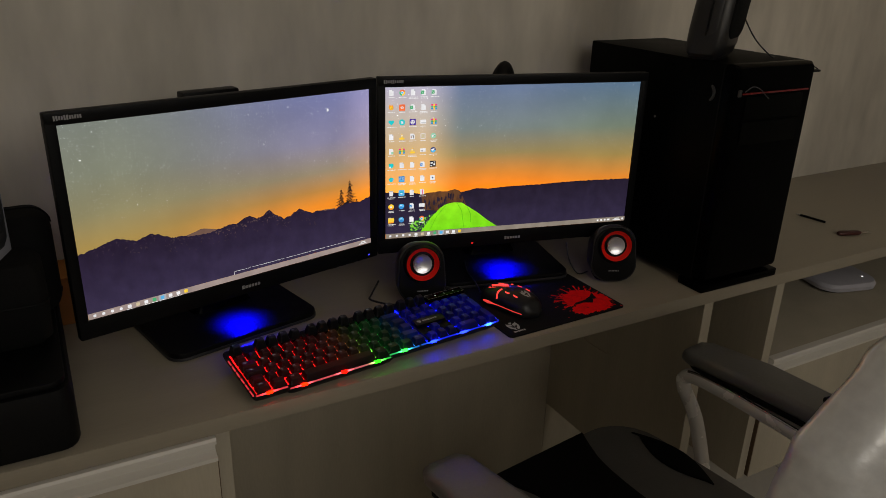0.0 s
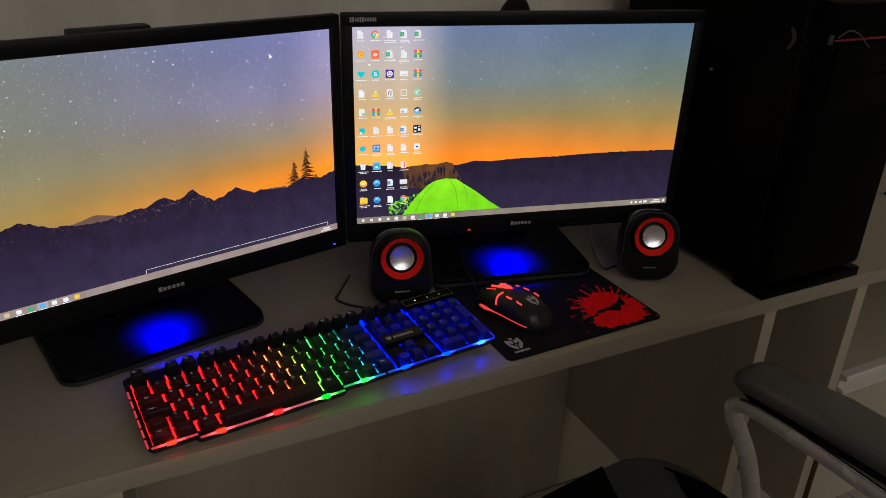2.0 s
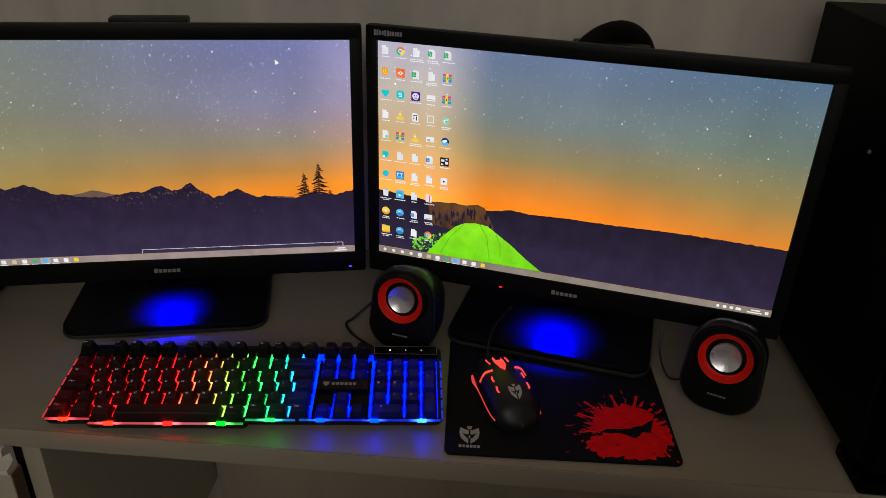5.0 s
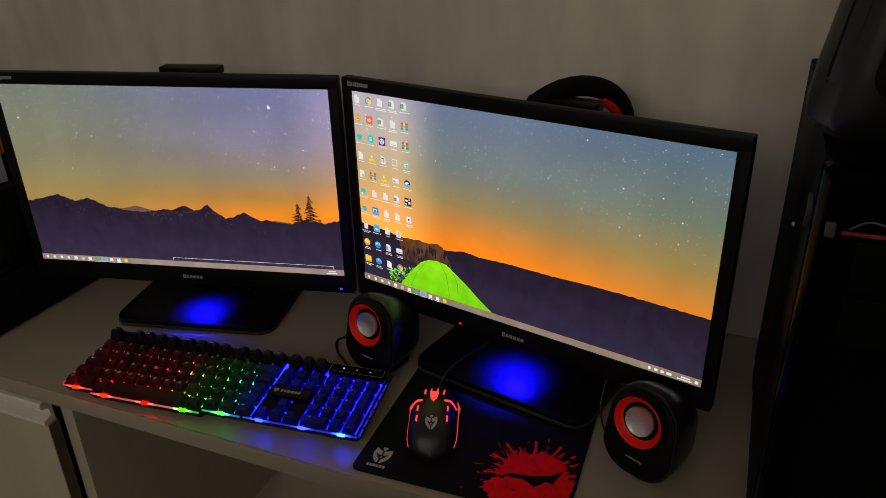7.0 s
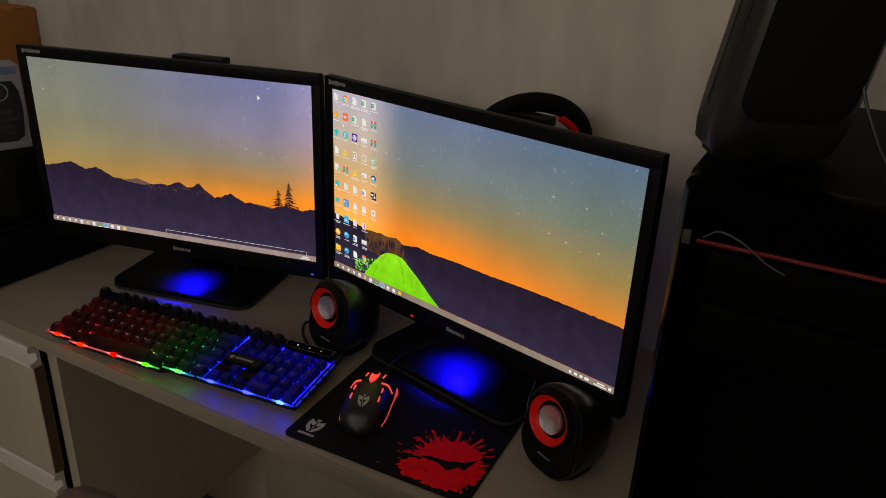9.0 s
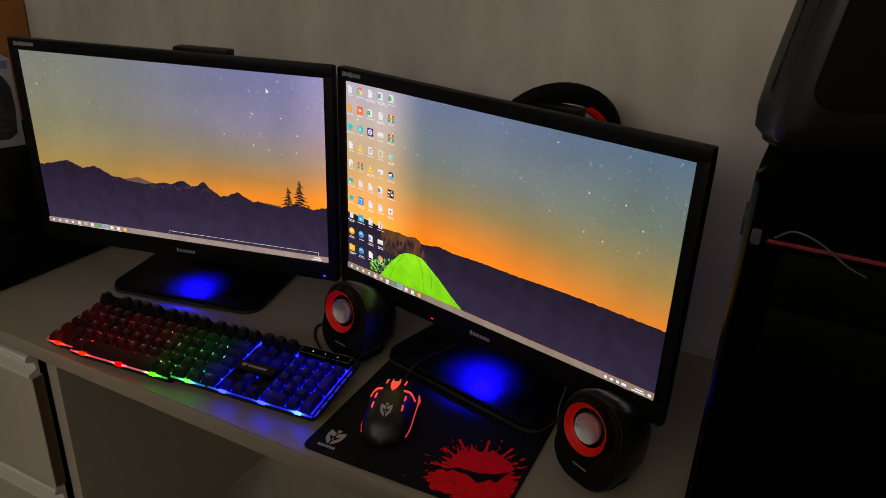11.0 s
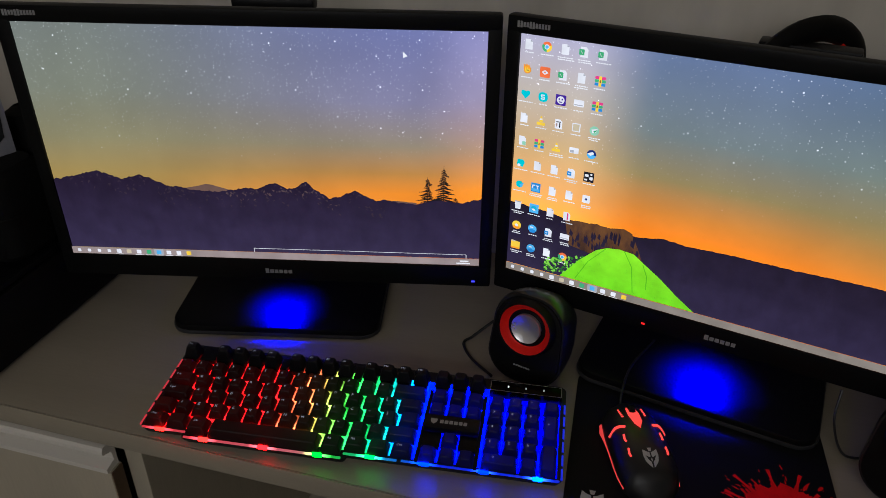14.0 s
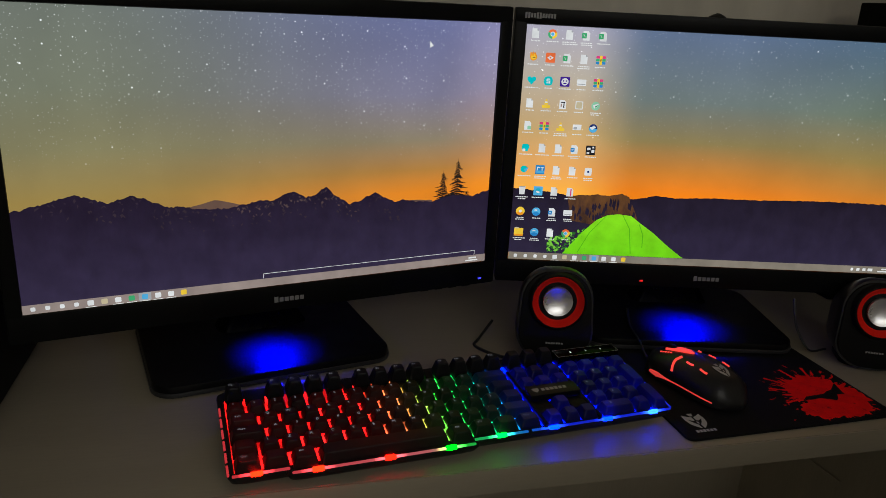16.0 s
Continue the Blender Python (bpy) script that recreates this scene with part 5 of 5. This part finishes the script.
# the splash: solid middle, then ragged streaks and grit flung outwards
layer = 0.00305
for x, y, r, st, a in ((cx + 0.004, cy + 0.012, 0.030, 1.05, 0.2), (cx + 0.006, cy - 0.024, 0.024, 1.5, 0.0), (cx + 0.028, cy - 0.008, 0.022, 1.0, 1.2), (cx - 0.012, cy + 0.006, 0.020, 1.2, 0.6), (cx - 0.020, cy - 0.028, 0.017, 1.5, 0.1)):
    layer += 0.00002
    flat(bm, blob(x, y, r, st, a, 40, 0.16), layer)
for k in range(220):
    a = rnd.uniform(0, 2 * math.pi)
    dist = 0.030 + abs(rnd.gauss(0, 0.015))
    r = rnd.uniform(0.0003, 0.0016) * (1.6 if dist < 0.036 else 1.0)
    x, y = cx + 0.003 + dist * math.cos(a) * 1.15, cy - 0.003 + dist * math.sin(a) * 1.05
    if x < PW / 2 - 0.004 and -PD / 2 + 0.004 < y:
        flat(bm, blob(x, y, r, rnd.uniform(1, 4.5), a + rnd.uniform(-0.3, 0.3), 7, 0.35), 0.0032 + 0.0000004 * k)
for a, reach in ((2.35, 0.062), (2.75, 0.058), (1.75, 0.060), (1.25, 0.062), (0.85, 0.050), (3.3, 0.056)):
    p, q = Vector((math.cos(a), math.sin(a))), Vector((-math.sin(a), math.cos(a)))
    o = Vector((cx + 0.003, cy))
    flat(bm, [tuple(o + p * 0.018 + q * 0.005), tuple(o + p * reach * 0.8 + q * 0.0012), tuple(o + p * reach + q * 0.002), tuple(o + p * reach - q * 0.002), tuple(o + p * reach * 0.8 - q * 0.0012), tuple(o + p * 0.018 - q * 0.005)], 0.00338)
part("print_splash", bm, PADRED, pad, "red paint-splash print", smooth=False)
bm = B()
wing = [(0.0, 0.004), (0.004, 0.006), (0.012, 0.007), (0.022, 0.013), (0.026, 0.015), (0.020, 0.004), (0.017, -0.003), (0.010, -0.001), (0.005, -0.006), (0.0, -0.009), (-0.005, -0.005), (-0.012, -0.001), (-0.020, -0.001), (-0.030, 0.001), (-0.022, 0.005), (-0.008, 0.004)]
flat(bm, [(1.2 * px, 1.25 * py) for px, py in wing], 0.00345, pose(cx + 0.006, cy - 0.004, 0, 0, 0, 8))
part("print_silhouette", bm, PADCLOTH, pad, "black winged silhouette", smooth=False)

MYAW = 19.0
ms = thing("computer_mouse", pose(0.6815, 0.9800, DESK + 0.0031, 0, 0, MYAW), "black computer mouse with glowing red lines", "mouse")
ML_, MW_, MH_ = 0.118, 0.066, 0.037


def mouse_half(v):
    """Half-width and height of the body at v, from 0 at the tail to 1 at the front."""
    w = MW_ / 2 * (1 - abs(2 * v - 1) ** 3.2 * 0.42) * (1 - 0.10 * math.sin(math.pi * v)) * (0.25 + 0.75 * min(1, math.sqrt(max(0, 1 - (1 - min(v / 0.16, 1)) ** 2)))) * (0.55 + 0.45 * min(1, math.sqrt(max(0, 1 - (1 - min((1 - v) / 0.10, 1)) ** 2))))
    h = MH_ * (math.sin(math.pi * (0.16 + 0.66 * v ** 0.85)) ** 0.9) * (0.5 + 0.5 * min(1, v / 0.12)) 
    return w, h


bm = B()
secs = []
for k in range(25):
    v = k / 24
    w, h = mouse_half(v)
    y = -ML_ / 2 + ML_ * v
    ring = [(-w * 0.86, y, 0.0015), (w * 0.86, y, 0.0015)]
    for j in range(15):
        a = math.pi * j / 14
        c, s = math.cos(a), math.sin(a)
        ring.append((w * math.copysign(abs(c) ** 0.75, c), y, 0.004 + (h - 0.004) * s ** 0.8))
    secs.append(ring)
loft(bm, secs)
part("body", bm, MOUSEBODY, ms)


def on_mouse(u, v, lift=0.0004):
    w, h = mouse_half(v)
    c = u
    a = math.acos(max(-1, min(1, math.copysign(abs(c) ** (1 / 0.75), c))))
    return Vector((w * c, -ML_ / 2 + ML_ * v, 0.004 + (h - 0.004) * math.sin(a) ** 0.8 + lift))


MRED = glow("red_mouse_light", (1.0, 0.06, 0.045), 1.35)
MDIM = glow("red_mouse_light_dim", (1.0, 0.07, 0.06), 0.7)
bm = B()
loft(bm, [[on_mouse(u, v, l) for u, v in ((-0.15, 0.86), (0.15, 0.86), (0.18, 0.75), (0.13, 0.63), (0.0, 0.56), (-0.13, 0.63), (-0.18, 0.75))] for l in (-0.001, 0.0022)])
part("wheel_surround", bm, MRED, ms, "glowing red wheel surround")
part("wheel", lathe(B(), [(0.004, -0.0032), (0.0085, -0.0030), (0.0092, 0.0), (0.0085, 0.0030), (0.004, 0.0032)], pose(0, on_mouse(0, 0.815).y, on_mouse(0, 0.815).z - 0.0036, 0, 90, 0), 20), MATTE, ms)
for sx in (-1, 1):
    bm = B()
    tube(bm, spline([on_mouse(sx * 0.46, 0.60), on_mouse(sx * 0.72, 0.625), on_mouse(sx * 0.93, 0.60)], 5), 0.0015, 6)
    part("light_line", bm, MRED, ms, "glowing red line")
    for v in (0.47, 0.32):
        part("light_line", tube(B(), [on_mouse(sx * 0.60, v + 0.045), on_mouse(sx * 0.62, v), on_mouse(sx * 0.60, v - 0.03)], 0.0011, 6), MRED, ms)
    part("light_line", tube(B(), [on_mouse(sx * 0.995, v, 0.0) for v in (0.84, 0.74, 0.66, 0.56, 0.46, 0.36, 0.24, 0.14)], lambda u: 0.0008 + 0.0022 * math.exp(-((u - 0.12) / 0.14) ** 2), 8), MDIM, ms, "thin red side line")
    for k in range(5):
        v = 0.74 + 0.028 * k
        part("light_dash", tube(B(), [on_mouse(sx * (0.36 + 0.012 * k), v), on_mouse(sx * (0.42 + 0.012 * k), v + 0.006)], 0.0007, 5), MRED, ms)
bm = helmet(B(), 0.0092, Matrix())
for v in bm.verts:
    v.co = on_mouse(v.co.x / (MW_ / 2), 0.25 + v.co.y / ML_, 0.0006)
part("print_logo", bm, PADGREY, ms, "grey crested helmet mark", smooth=False)
single("mouse_cable", tube(B(), spline([(0.6665, 1.025, DESK + 0.013), (0.660, 1.045, DESK + 0.0065), (0.660, 1.07, DESK + 0.0185), (0.668, 1.11, DESK + 0.0195), (0.69, 1.16, DESK + 0.020)]), 0.0015, 6), CABLE, Matrix(), "thin black mouse cable running under the monitor", "cable")

# ---------- swivel chair ----------
ch = thing("office_chair", pose(0.747, 0.640, 0, 0, 0, 8), "grey and black leatherette swivel chair with metal armrests", "chair")


def cushion(w, d, h, r, crown, n=7):
    """A padded slab with soft edges and a slightly domed top, resting on z = 0."""
    secs = []
    for k in range(n):
        a = math.pi / 2 * k / (n - 1)
        i = r * (1 - math.sin(a))
        secs.append([(x, y, 0.012 * (k == 0) + (h - r) * (k > 0) * min(1, 0.4 + k / n) + r * (1 - math.cos(a)) * 0.9) for x, y in rounded(w - 2 * r + 2 * r * math.cos(a * 0.55), d - 2 * r + 2 * r * math.cos(a * 0.55), 0.09, 6)])
    bm = loft(B(), secs)
    for v in bm.verts:
        f = max(0, 1 - (v.co.x / (w / 2)) ** 2) * max(0, 1 - (v.co.y / (d / 2)) ** 2)
        if v.co.z > h * 0.7:
            v.co.z += crown * f
    return bm


part("seat", cushion(0.475, 0.545, 0.085, 0.03, 0.006), LEATHER, ch, "grey leatherette seat cushion", m=pose(0, 0, 0.395))
half = spline([Vector((0.112, 0.262, 0)), Vector((0.090, 0.215, 0)), Vector((0.074, 0.165, 0)), Vector((0.064, 0.065, 0)), Vector((0.070, -0.06, 0)), Vector((0.10, -0.20, 0))], 5)
outline = [(v[0], v[1]) for v in half] + [(-v[0], v[1]) for v in reversed(half)]
part("seat_centre", prism(B(), outline, 0.445, 0.4860, 0.004), FABRIC, ch, "black cloth centre panel")
for sx in (-1, 1):
    lens = [(sx * (0.196 + 0.030 * math.sin(math.pi * k / 12)), 0.212 - 0.185 * k / 12) for k in range(13)] + [(sx * (0.200 - 0.034 * math.sin(math.pi * k / 12) + 0.010 * k / 12), 0.027 + 0.185 * k / 12) for k in range(1, 12)]
    part("seat_inset", prism(B(), lens if sx < 0 else lens[::-1], 0.440, 0.4815, 0.003), FABRIC, ch, "black cloth side inset")
for sx in (-1, 1):
    # armrest: pad over a bent metal frame
    x = sx * 0.292 - 0.012
    back = -0.068
    bm = B()
    secs = []
    for y, w, h in ((0.238, 0.040, 0.012), (0.232, 0.064, 0.020), (0.215, 0.080, 0.026), (0.10, 0.088, 0.029), (-0.05, 0.086, 0.029), (-0.17, 0.074, 0.026), (-0.20, 0.056, 0.020)):
        zc = 0.665 - 0.012 * ((y - 0.05) / 0.2) ** 2
        secs.append([(x + px, y + back, zc + pz) for px, pz in rounded(w, h, min(w, h) * 0.42, 4)])
    loft(bm, secs)
    arm = part("arm_pad", bm, LEATHER, ch, "padded grey armrest")
    bm = B()
    loft(bm, [[(x + px, y + back, zz + pz) for px, pz in rounded(w, 0.012, 0.004, 3)] for y, w, zz in ((0.224, 0.048, 0.645), (0.20, 0.078, 0.646), (-0.15, 0.076, 0.642), (-0.185, 0.05, 0.636))])
    part("arm_shell", bm, MATTE, arm, "black shell under the pad")
    path = spline([(x - sx * 0.04, 0.070, 0.440), (x - sx * 0.012, 0.098, 0.470), (x, 0.128, 0.535), (x, 0.160, 0.590), (x, 0.158, 0.612), (x, 0.130, 0.622), (x, 0.04, 0.621), (x, -0.12, 0.609), (x, -0.22, 0.592), (x - sx * 0.025, -0.27, 0.570), (x - sx * 0.05, -0.30, 0.54)], 6)
    path = [p + Vector((-sx * 0.016 * min(1.0, k / 18), 0, -0.004)) for k, p in enumerate(path)]
    frame_part = part("arm_frame", tube(B(), path, lambda u: 0.0135 + 0.002 * min(1.0, max(0.0, (u - 0.40) / 0.15)), 14, 1.0, (1, 0, 0)), SATIN, ch, "bent bright metal arm frame")
    # chrome strip added to draw the highlight along the arm frame
    part("highlight_strip", tube(B(), [p + Vector((-sx * 0.010, 0, 0.0118)) for p in path[27:-8]], 0.0026, 8), CHROME, frame_part, "chrome strip added for the highlight on the arm frame")
    part("post_socket", box(B(), (0.050, 0.030, 0.016), (x, 0.100 + back * 0.4, 0.6335), 0.004), MATTE, ch, "black socket under the arm pad")
bm = B()
secs = []
for k in range(49):
    v = k / 48
    z = 0.50 + 0.57 * v
    yc = -0.262 - 0.075 * v - 0.03 * math.sin(math.pi * v)
    w = 0.46 + 0.06 * math.sin(math.pi * min(1, v * 1.15)) - 0.16 * max(0, v - 0.75) / 0.25
    th = 0.075 + 0.035 * math.sin(math.pi * v) - 0.05 * max(0, v - 0.9) / 0.1 - 0.03 * max(0, 1 - k / 4)
    ring = []
    for j in range(64):
        c, s = math.cos(math.tau * j / 64), math.sin(math.tau * j / 64)
        x, y = w / 2 * math.copysign(abs(c) ** 0.5, c), th / 2 * math.copysign(abs(s) ** 0.55, s)
        fold = 0.006 * noise.noise((x * 9, z * 16, 3.0)) + 0.0035 * noise.noise((x * 30 + z * 12, z * 34, 7.0))
        ring.append((x, yc + y + 0.05 * (x / 0.25) ** 2 + fold * (1 if s > 0 else 0.4), z))
    secs.append(ring)
loft(bm, secs)
part("backrest", bm, SHINY, ch, "shiny padded grey leatherette backrest")
for v0 in (0.62, 0.80):
    z = 0.50 + 0.57 * v0
    part("seam", tube(B(), [Vector((-0.19 + 0.38 * j / 12, -0.262 - 0.075 * v0 + 0.030 + 0.05 * ((-0.19 + 0.38 * j / 12) / 0.25) ** 2 - 0.03 * math.sin(math.pi * v0) + 0.012, z)) for j in range(13)], 0.003, 6), FABRIC, ch)
part("mechanism", box(B(), (0.20, 0.24, 0.05), (0, -0.02, 0.372), 0.01), MATTE, ch)
part("back_bracket", box(B(), (0.09, 0.020, 0.30), (0, -0.30, 0.50), 0.006, pose(0, 0, 0, 10)), MATTE, ch)
bm = B()
cyl(bm, 0.030, 0.030, 0.18, pose(0, 0, 0.10), 20, 0.003)
cyl(bm, 0.018, 0.018, 0.12, pose(0, 0, 0.26), 16)
part("column", bm, MATTE, ch)
for k in range(5):
    a = radians(72 * k + 20)
    d = Vector((math.cos(a), math.sin(a), 0))
    part("leg", tube(B(), [d * 0.02 + Vector((0, 0, 0.115)), d * 0.16 + Vector((0, 0, 0.095)), d * 0.30 + Vector((0, 0, 0.068))], lambda u: 0.024 - 0.010 * u, 8), MATTE, ch)
    part("caster", cyl(B(), 0.028, 0.028, 0.04, Matrix.Translation(d * 0.30 + Vector((0, 0, 0.028))) @ pose(0, 0, 0, 90, 0, 72 * k + 50) @ pose(0, 0, -0.02), 18, 0.004), BLACK, ch)

# ---------- things at the near end of the worktop ----------
pr = thing("printer", pose(-0.232, 1.043, DESK), "low black inkjet printer standing on the worktop", "printer")
part("body", loft(B(), [[(x, y, z) for x, y in rounded(w, d, 0.02, 5)] for z, w, d in ((0.004, 0.425, 0.320), (0.012, 0.430, 0.326), (0.070, 0.430, 0.326), (0.086, 0.424, 0.316))]), MATTE, pr)
part("lid", prism(B(), rounded(0.418, 0.308, 0.02, 5), 0.087, 0.096, 0.003), BLACK, pr, "flat black scanner lid")
part("paper_slot", box(B(), (0.26, 0.006, 0.030), (0, -0.1620, 0.040), 0.002), GLOSS, pr)
part("foot", box(B(), (0.38, 0.22, 0.005), (0, 0, 0.0025)), BLACK, pr)
cs = thing("padded_case", pose(-0.060, 1.112, DESK + 0.096, 0, 0, 4) @ Matrix.Diagonal((1.05, 1.0, 0.95, 1)), "rounded black padded case standing on the printer", "case")
part("shell", loft(B(), [[(px, y, 0.078 + pz) for px, pz in rounded(w, h, 0.026, 6)] for y, w, h in ((-0.033, 0.075, 0.136), (-0.028, 0.090, 0.150), (-0.010, 0.096, 0.156), (0.018, 0.096, 0.156), (0.030, 0.088, 0.148), (0.034, 0.074, 0.134))]), FABRIC, cs)
part("zip_seam", tube(B(), [Vector((px, 0.004, 0.078 + pz)) for px, pz in rounded(0.098, 0.158, 0.027, 6)], 0.0014, 6), MATTE, cs)
lb = thing("laptop_bag", pose(-0.215, 1.030, DESK + 0.0962), "flat black cloth bag lying on the printer", "bag")
part("body", loft(B(), [[(x, y, z) for x, y in rounded(w, d, 0.02, 6)] for z, w, d in ((0.0, 0.36, 0.070), (0.010, 0.375, 0.084), (0.055, 0.378, 0.088), (0.100, 0.375, 0.084), (0.111, 0.36, 0.070))]), FABRIC, lb)
part("zip_seam", tube(B(), [Vector((x, y, 0.060)) for x, y in rounded(0.380, 0.090, 0.021, 6)], 0.0014, 6), MATTE, lb)
wb = thing("product_box", pose(-0.103, 1.019, DESK + 0.2074, 0, 0, 70), "white printed product box standing on the black bag", "box")
part("carton", box(B(), (0.110, 0.055, 0.137), (0.0, 0.0, 0.0685), 0.0015), BOXWHITE, wb)
for z in (0.122, 0.094):
    part("printed_dot", cyl(B(), 0.008, 0.008, 0.0006, pose(-0.032, -0.0276, z, 90), 20), BOXRED, wb, "red printed dot")
bm = B()
for k in range(9):
    box(bm, (0.0035, 0.0004, 0.006 + 0.003 * (k % 3)), (-0.010 + 0.0042 * k, 0, 0.092 - 0.0042 * k), 0, pose(0, 0, 0, 0, 12, 0))
part("printed_bars", bm, BOXDARK, wb, "rows of dark unreadable print", m=pose(-0.050, -0.0278, -0.020))
bm = prism(B(), [(0.0, 0.03), (0.012, 0.02), (0.045, 0.018), (0.058, 0.03), (0.062, 0.09), (0.060, 0.135), (0.052, 0.160), (0.014, 0.163), (0.002, 0.150), (-0.004, 0.115), (0.004, 0.105)], 0, 0.0006)
part("printed_picture", bm, BOXDARK, wb, "printed picture of a black device", m=pose(-0.012, -0.0276, 0.0, 90) @ Matrix.Diagonal((1.0, 0.70, 1.0, 1.0)))
for r, lift, material in ((0.0150, 0.0008, BOXWHITE), (0.0128, 0.0011, BOXDARK), (0.0070, 0.0014, GREYCABLE), (0.0040, 0.0017, BOXDARK)):
    part("printed_lens", cyl(B(), r, r, 0.0006, pose(0.018, -0.0276 - lift, 0.096, 90), 24), material, wb)
for k, (px, pz, w) in enumerate(((0.030, 0.062, 0.020), (0.032, 0.050, 0.024), (0.030, 0.038, 0.018), (0.034, 0.028, 0.014))):
    part("printed_button", box(B(), (w, 0.0006, 0.006), (px - 0.006, -0.0286, pz), 0.0), GREYCABLE, wb)
part("blue_band", box(B(), (0.055, 0.0006, 0.012), (0.022, -0.0277, 0.129)), mat("printed_blue_ink", (0.16, 0.21, 0.36), 0.45, vary=0.08), wb)
cbx = thing("cardboard_box", pose(-0.5475, 1.2715, DESK, 0, 0, 0), "open brown cardboard box against the wall", "box")
part("carton", box(B(), (0.305, 0.122, 0.384), (0, 0, 0.192), 0.002), CARTON, cbx)
part("flap", box(B(), (0.296, 0.050, 0.003), (0, -0.034, 0.3865), 0.001, pose(0, 0, 0, 2)), CARTON, cbx)
part("flap", box(B(), (0.296, 0.050, 0.003), (0, 0.032, 0.3860), 0.001), CARTON, cbx)
part("paper_edge", box(B(), (0.10, 0.06, 0.004), (-0.09, -0.025, 0.3925), 0.001, pose(0, 0, 0, 0, 0, 4)), PAINT, cbx, "white paper lying on top")
lc = thing("small_carton", pose(-0.01, 1.285, DESK), "small brown cardboard carton lying behind a monitor", "box")
part("carton", box(B(), (0.20, 0.085, 0.082), (0, 0, 0.041), 0.0015), CARTON, lc)
part("tape", box(B(), (0.022, 0.0862, 0.0826), (0.03, 0, 0.0413), 0.0005), PAINT, lc, "white paper tape")

# ---------- right end ----------
rt = thing("wireless_router", pose(1.785, 1.075, 0.545, 0, 0, -14), "white rounded router lying on the open shelf", "router")
part("body", loft(B(), [[(x, y, z) for x, y in rounded(w * 0.86, d * 0.9, 0.045, 8)] for z, w, d in ((0.002, 0.17, 0.135), (0.008, 0.196, 0.158), (0.018, 0.200, 0.162), (0.026, 0.190, 0.152), (0.029, 0.168, 0.132))]), WHITEPLASTIC, rt)
part("status_light", cyl(B(), 0.0018, 0.0018, 0.0012, pose(0.048, -0.035, 0.0286), 10), glow("white_led", (1, 1, 1), 1.5), rt, "tiny white light")
part("foot", prism(B(), rounded(0.14, 0.11, 0.03), 0, 0.003), BLACK, rt)
single("black_pouch", loft(B(), [[(x, y, z) for x, y in rounded(w, d, 0.04, 6)] for z, w, d in ((0.0, 0.26, 0.14), (0.02, 0.30, 0.17), (0.07, 0.28, 0.16), (0.10, 0.20, 0.10))]), FABRIC, pose(1.72, 1.235, 0.545, 0, 0, 8), "black cloth pouch at the back of the shelf", "bag")
pen = thing("pen", pose(1.6165, 1.065, DESK, 0, 0, 99), "thin dark pen lying on the worktop", "pen")
part("barrel", cyl(B(), 0.0028, 0.0028, 0.062, pose(-0.030, 0, 0.0030, 0, 90, 0), 12), BLACK, pen)
part("tip", cyl(B(), 0.0028, 0.0006, 0.012, pose(0.032, 0, 0.0030, 0, 90, 0), 12), SILVER, pen)
kn = thing("craft_knife", pose(1.61, 0.955, DESK, 0, 0, -18), "small craft knife with a dark red handle", "knife")
part("handle", loft(B(), [[(x, y, z) for y, z in rounded(w, h, 0.003, 3, 0, 0.005)] for x, w, h in ((-0.040, 0.010, 0.007), (-0.034, 0.016, 0.009), (0.012, 0.014, 0.009), (0.018, 0.008, 0.006))]), mat("dark_red_plastic", (0.06, 0.012, 0.01), 0.4), kn)
part("blade", box(B(), (0.030, 0.007, 0.001), (0.030, 0, 0.0045), 0.0003), CHROME, kn)

# ---------- door beside the wall panel ----------
part("door_leaf", box(B(), (0.75, 0.018, 2.08), (-0.895, WALL_Y - 0.011, 1.042), 0.003), PAINT, None)
dl = bpy.data.objects["door_leaf"]
dl.name = "door_1"
tagged(dl, "plain white painted door beside the laminate wall", "door", kind="structure")
jm = part("door_jamb", box(B(), (0.032, 0.030, 2.12), (-0.500, WALL_Y - 0.016, 1.061), 0.003), CARCASS, None)
tagged(jm, "grey-brown door jamb", "trim", kind="structure")
jm.name = "trim"

# ---------- floor tiles ----------
TS = 0.60
bm = box(B(), (TS - 0.004, TS - 0.004, 0.006), (0, 0, -0.0030), 0.0012, seg=1)
tile_mesh = bpy.data.meshes.new("tile")
bm.to_mesh(tile_mesh)
bm.free()
tile_mesh.materials.append(TILE)
for i in range(9):
    for j in range(7):
        cx, cy = X0 + 0.29 + TS * i, WALL_Y - 0.31 - TS * j
        if cx + TS / 2 < X1 + 0.12 and cy - TS / 2 > Y0 - 0.55:
            t = new("tile", tile_mesh)
            t.parent = floor
            t.matrix_parent_inverse = floor.matrix_world.inverted()
            t.matrix_basis = pose(cx, cy, 0.0)
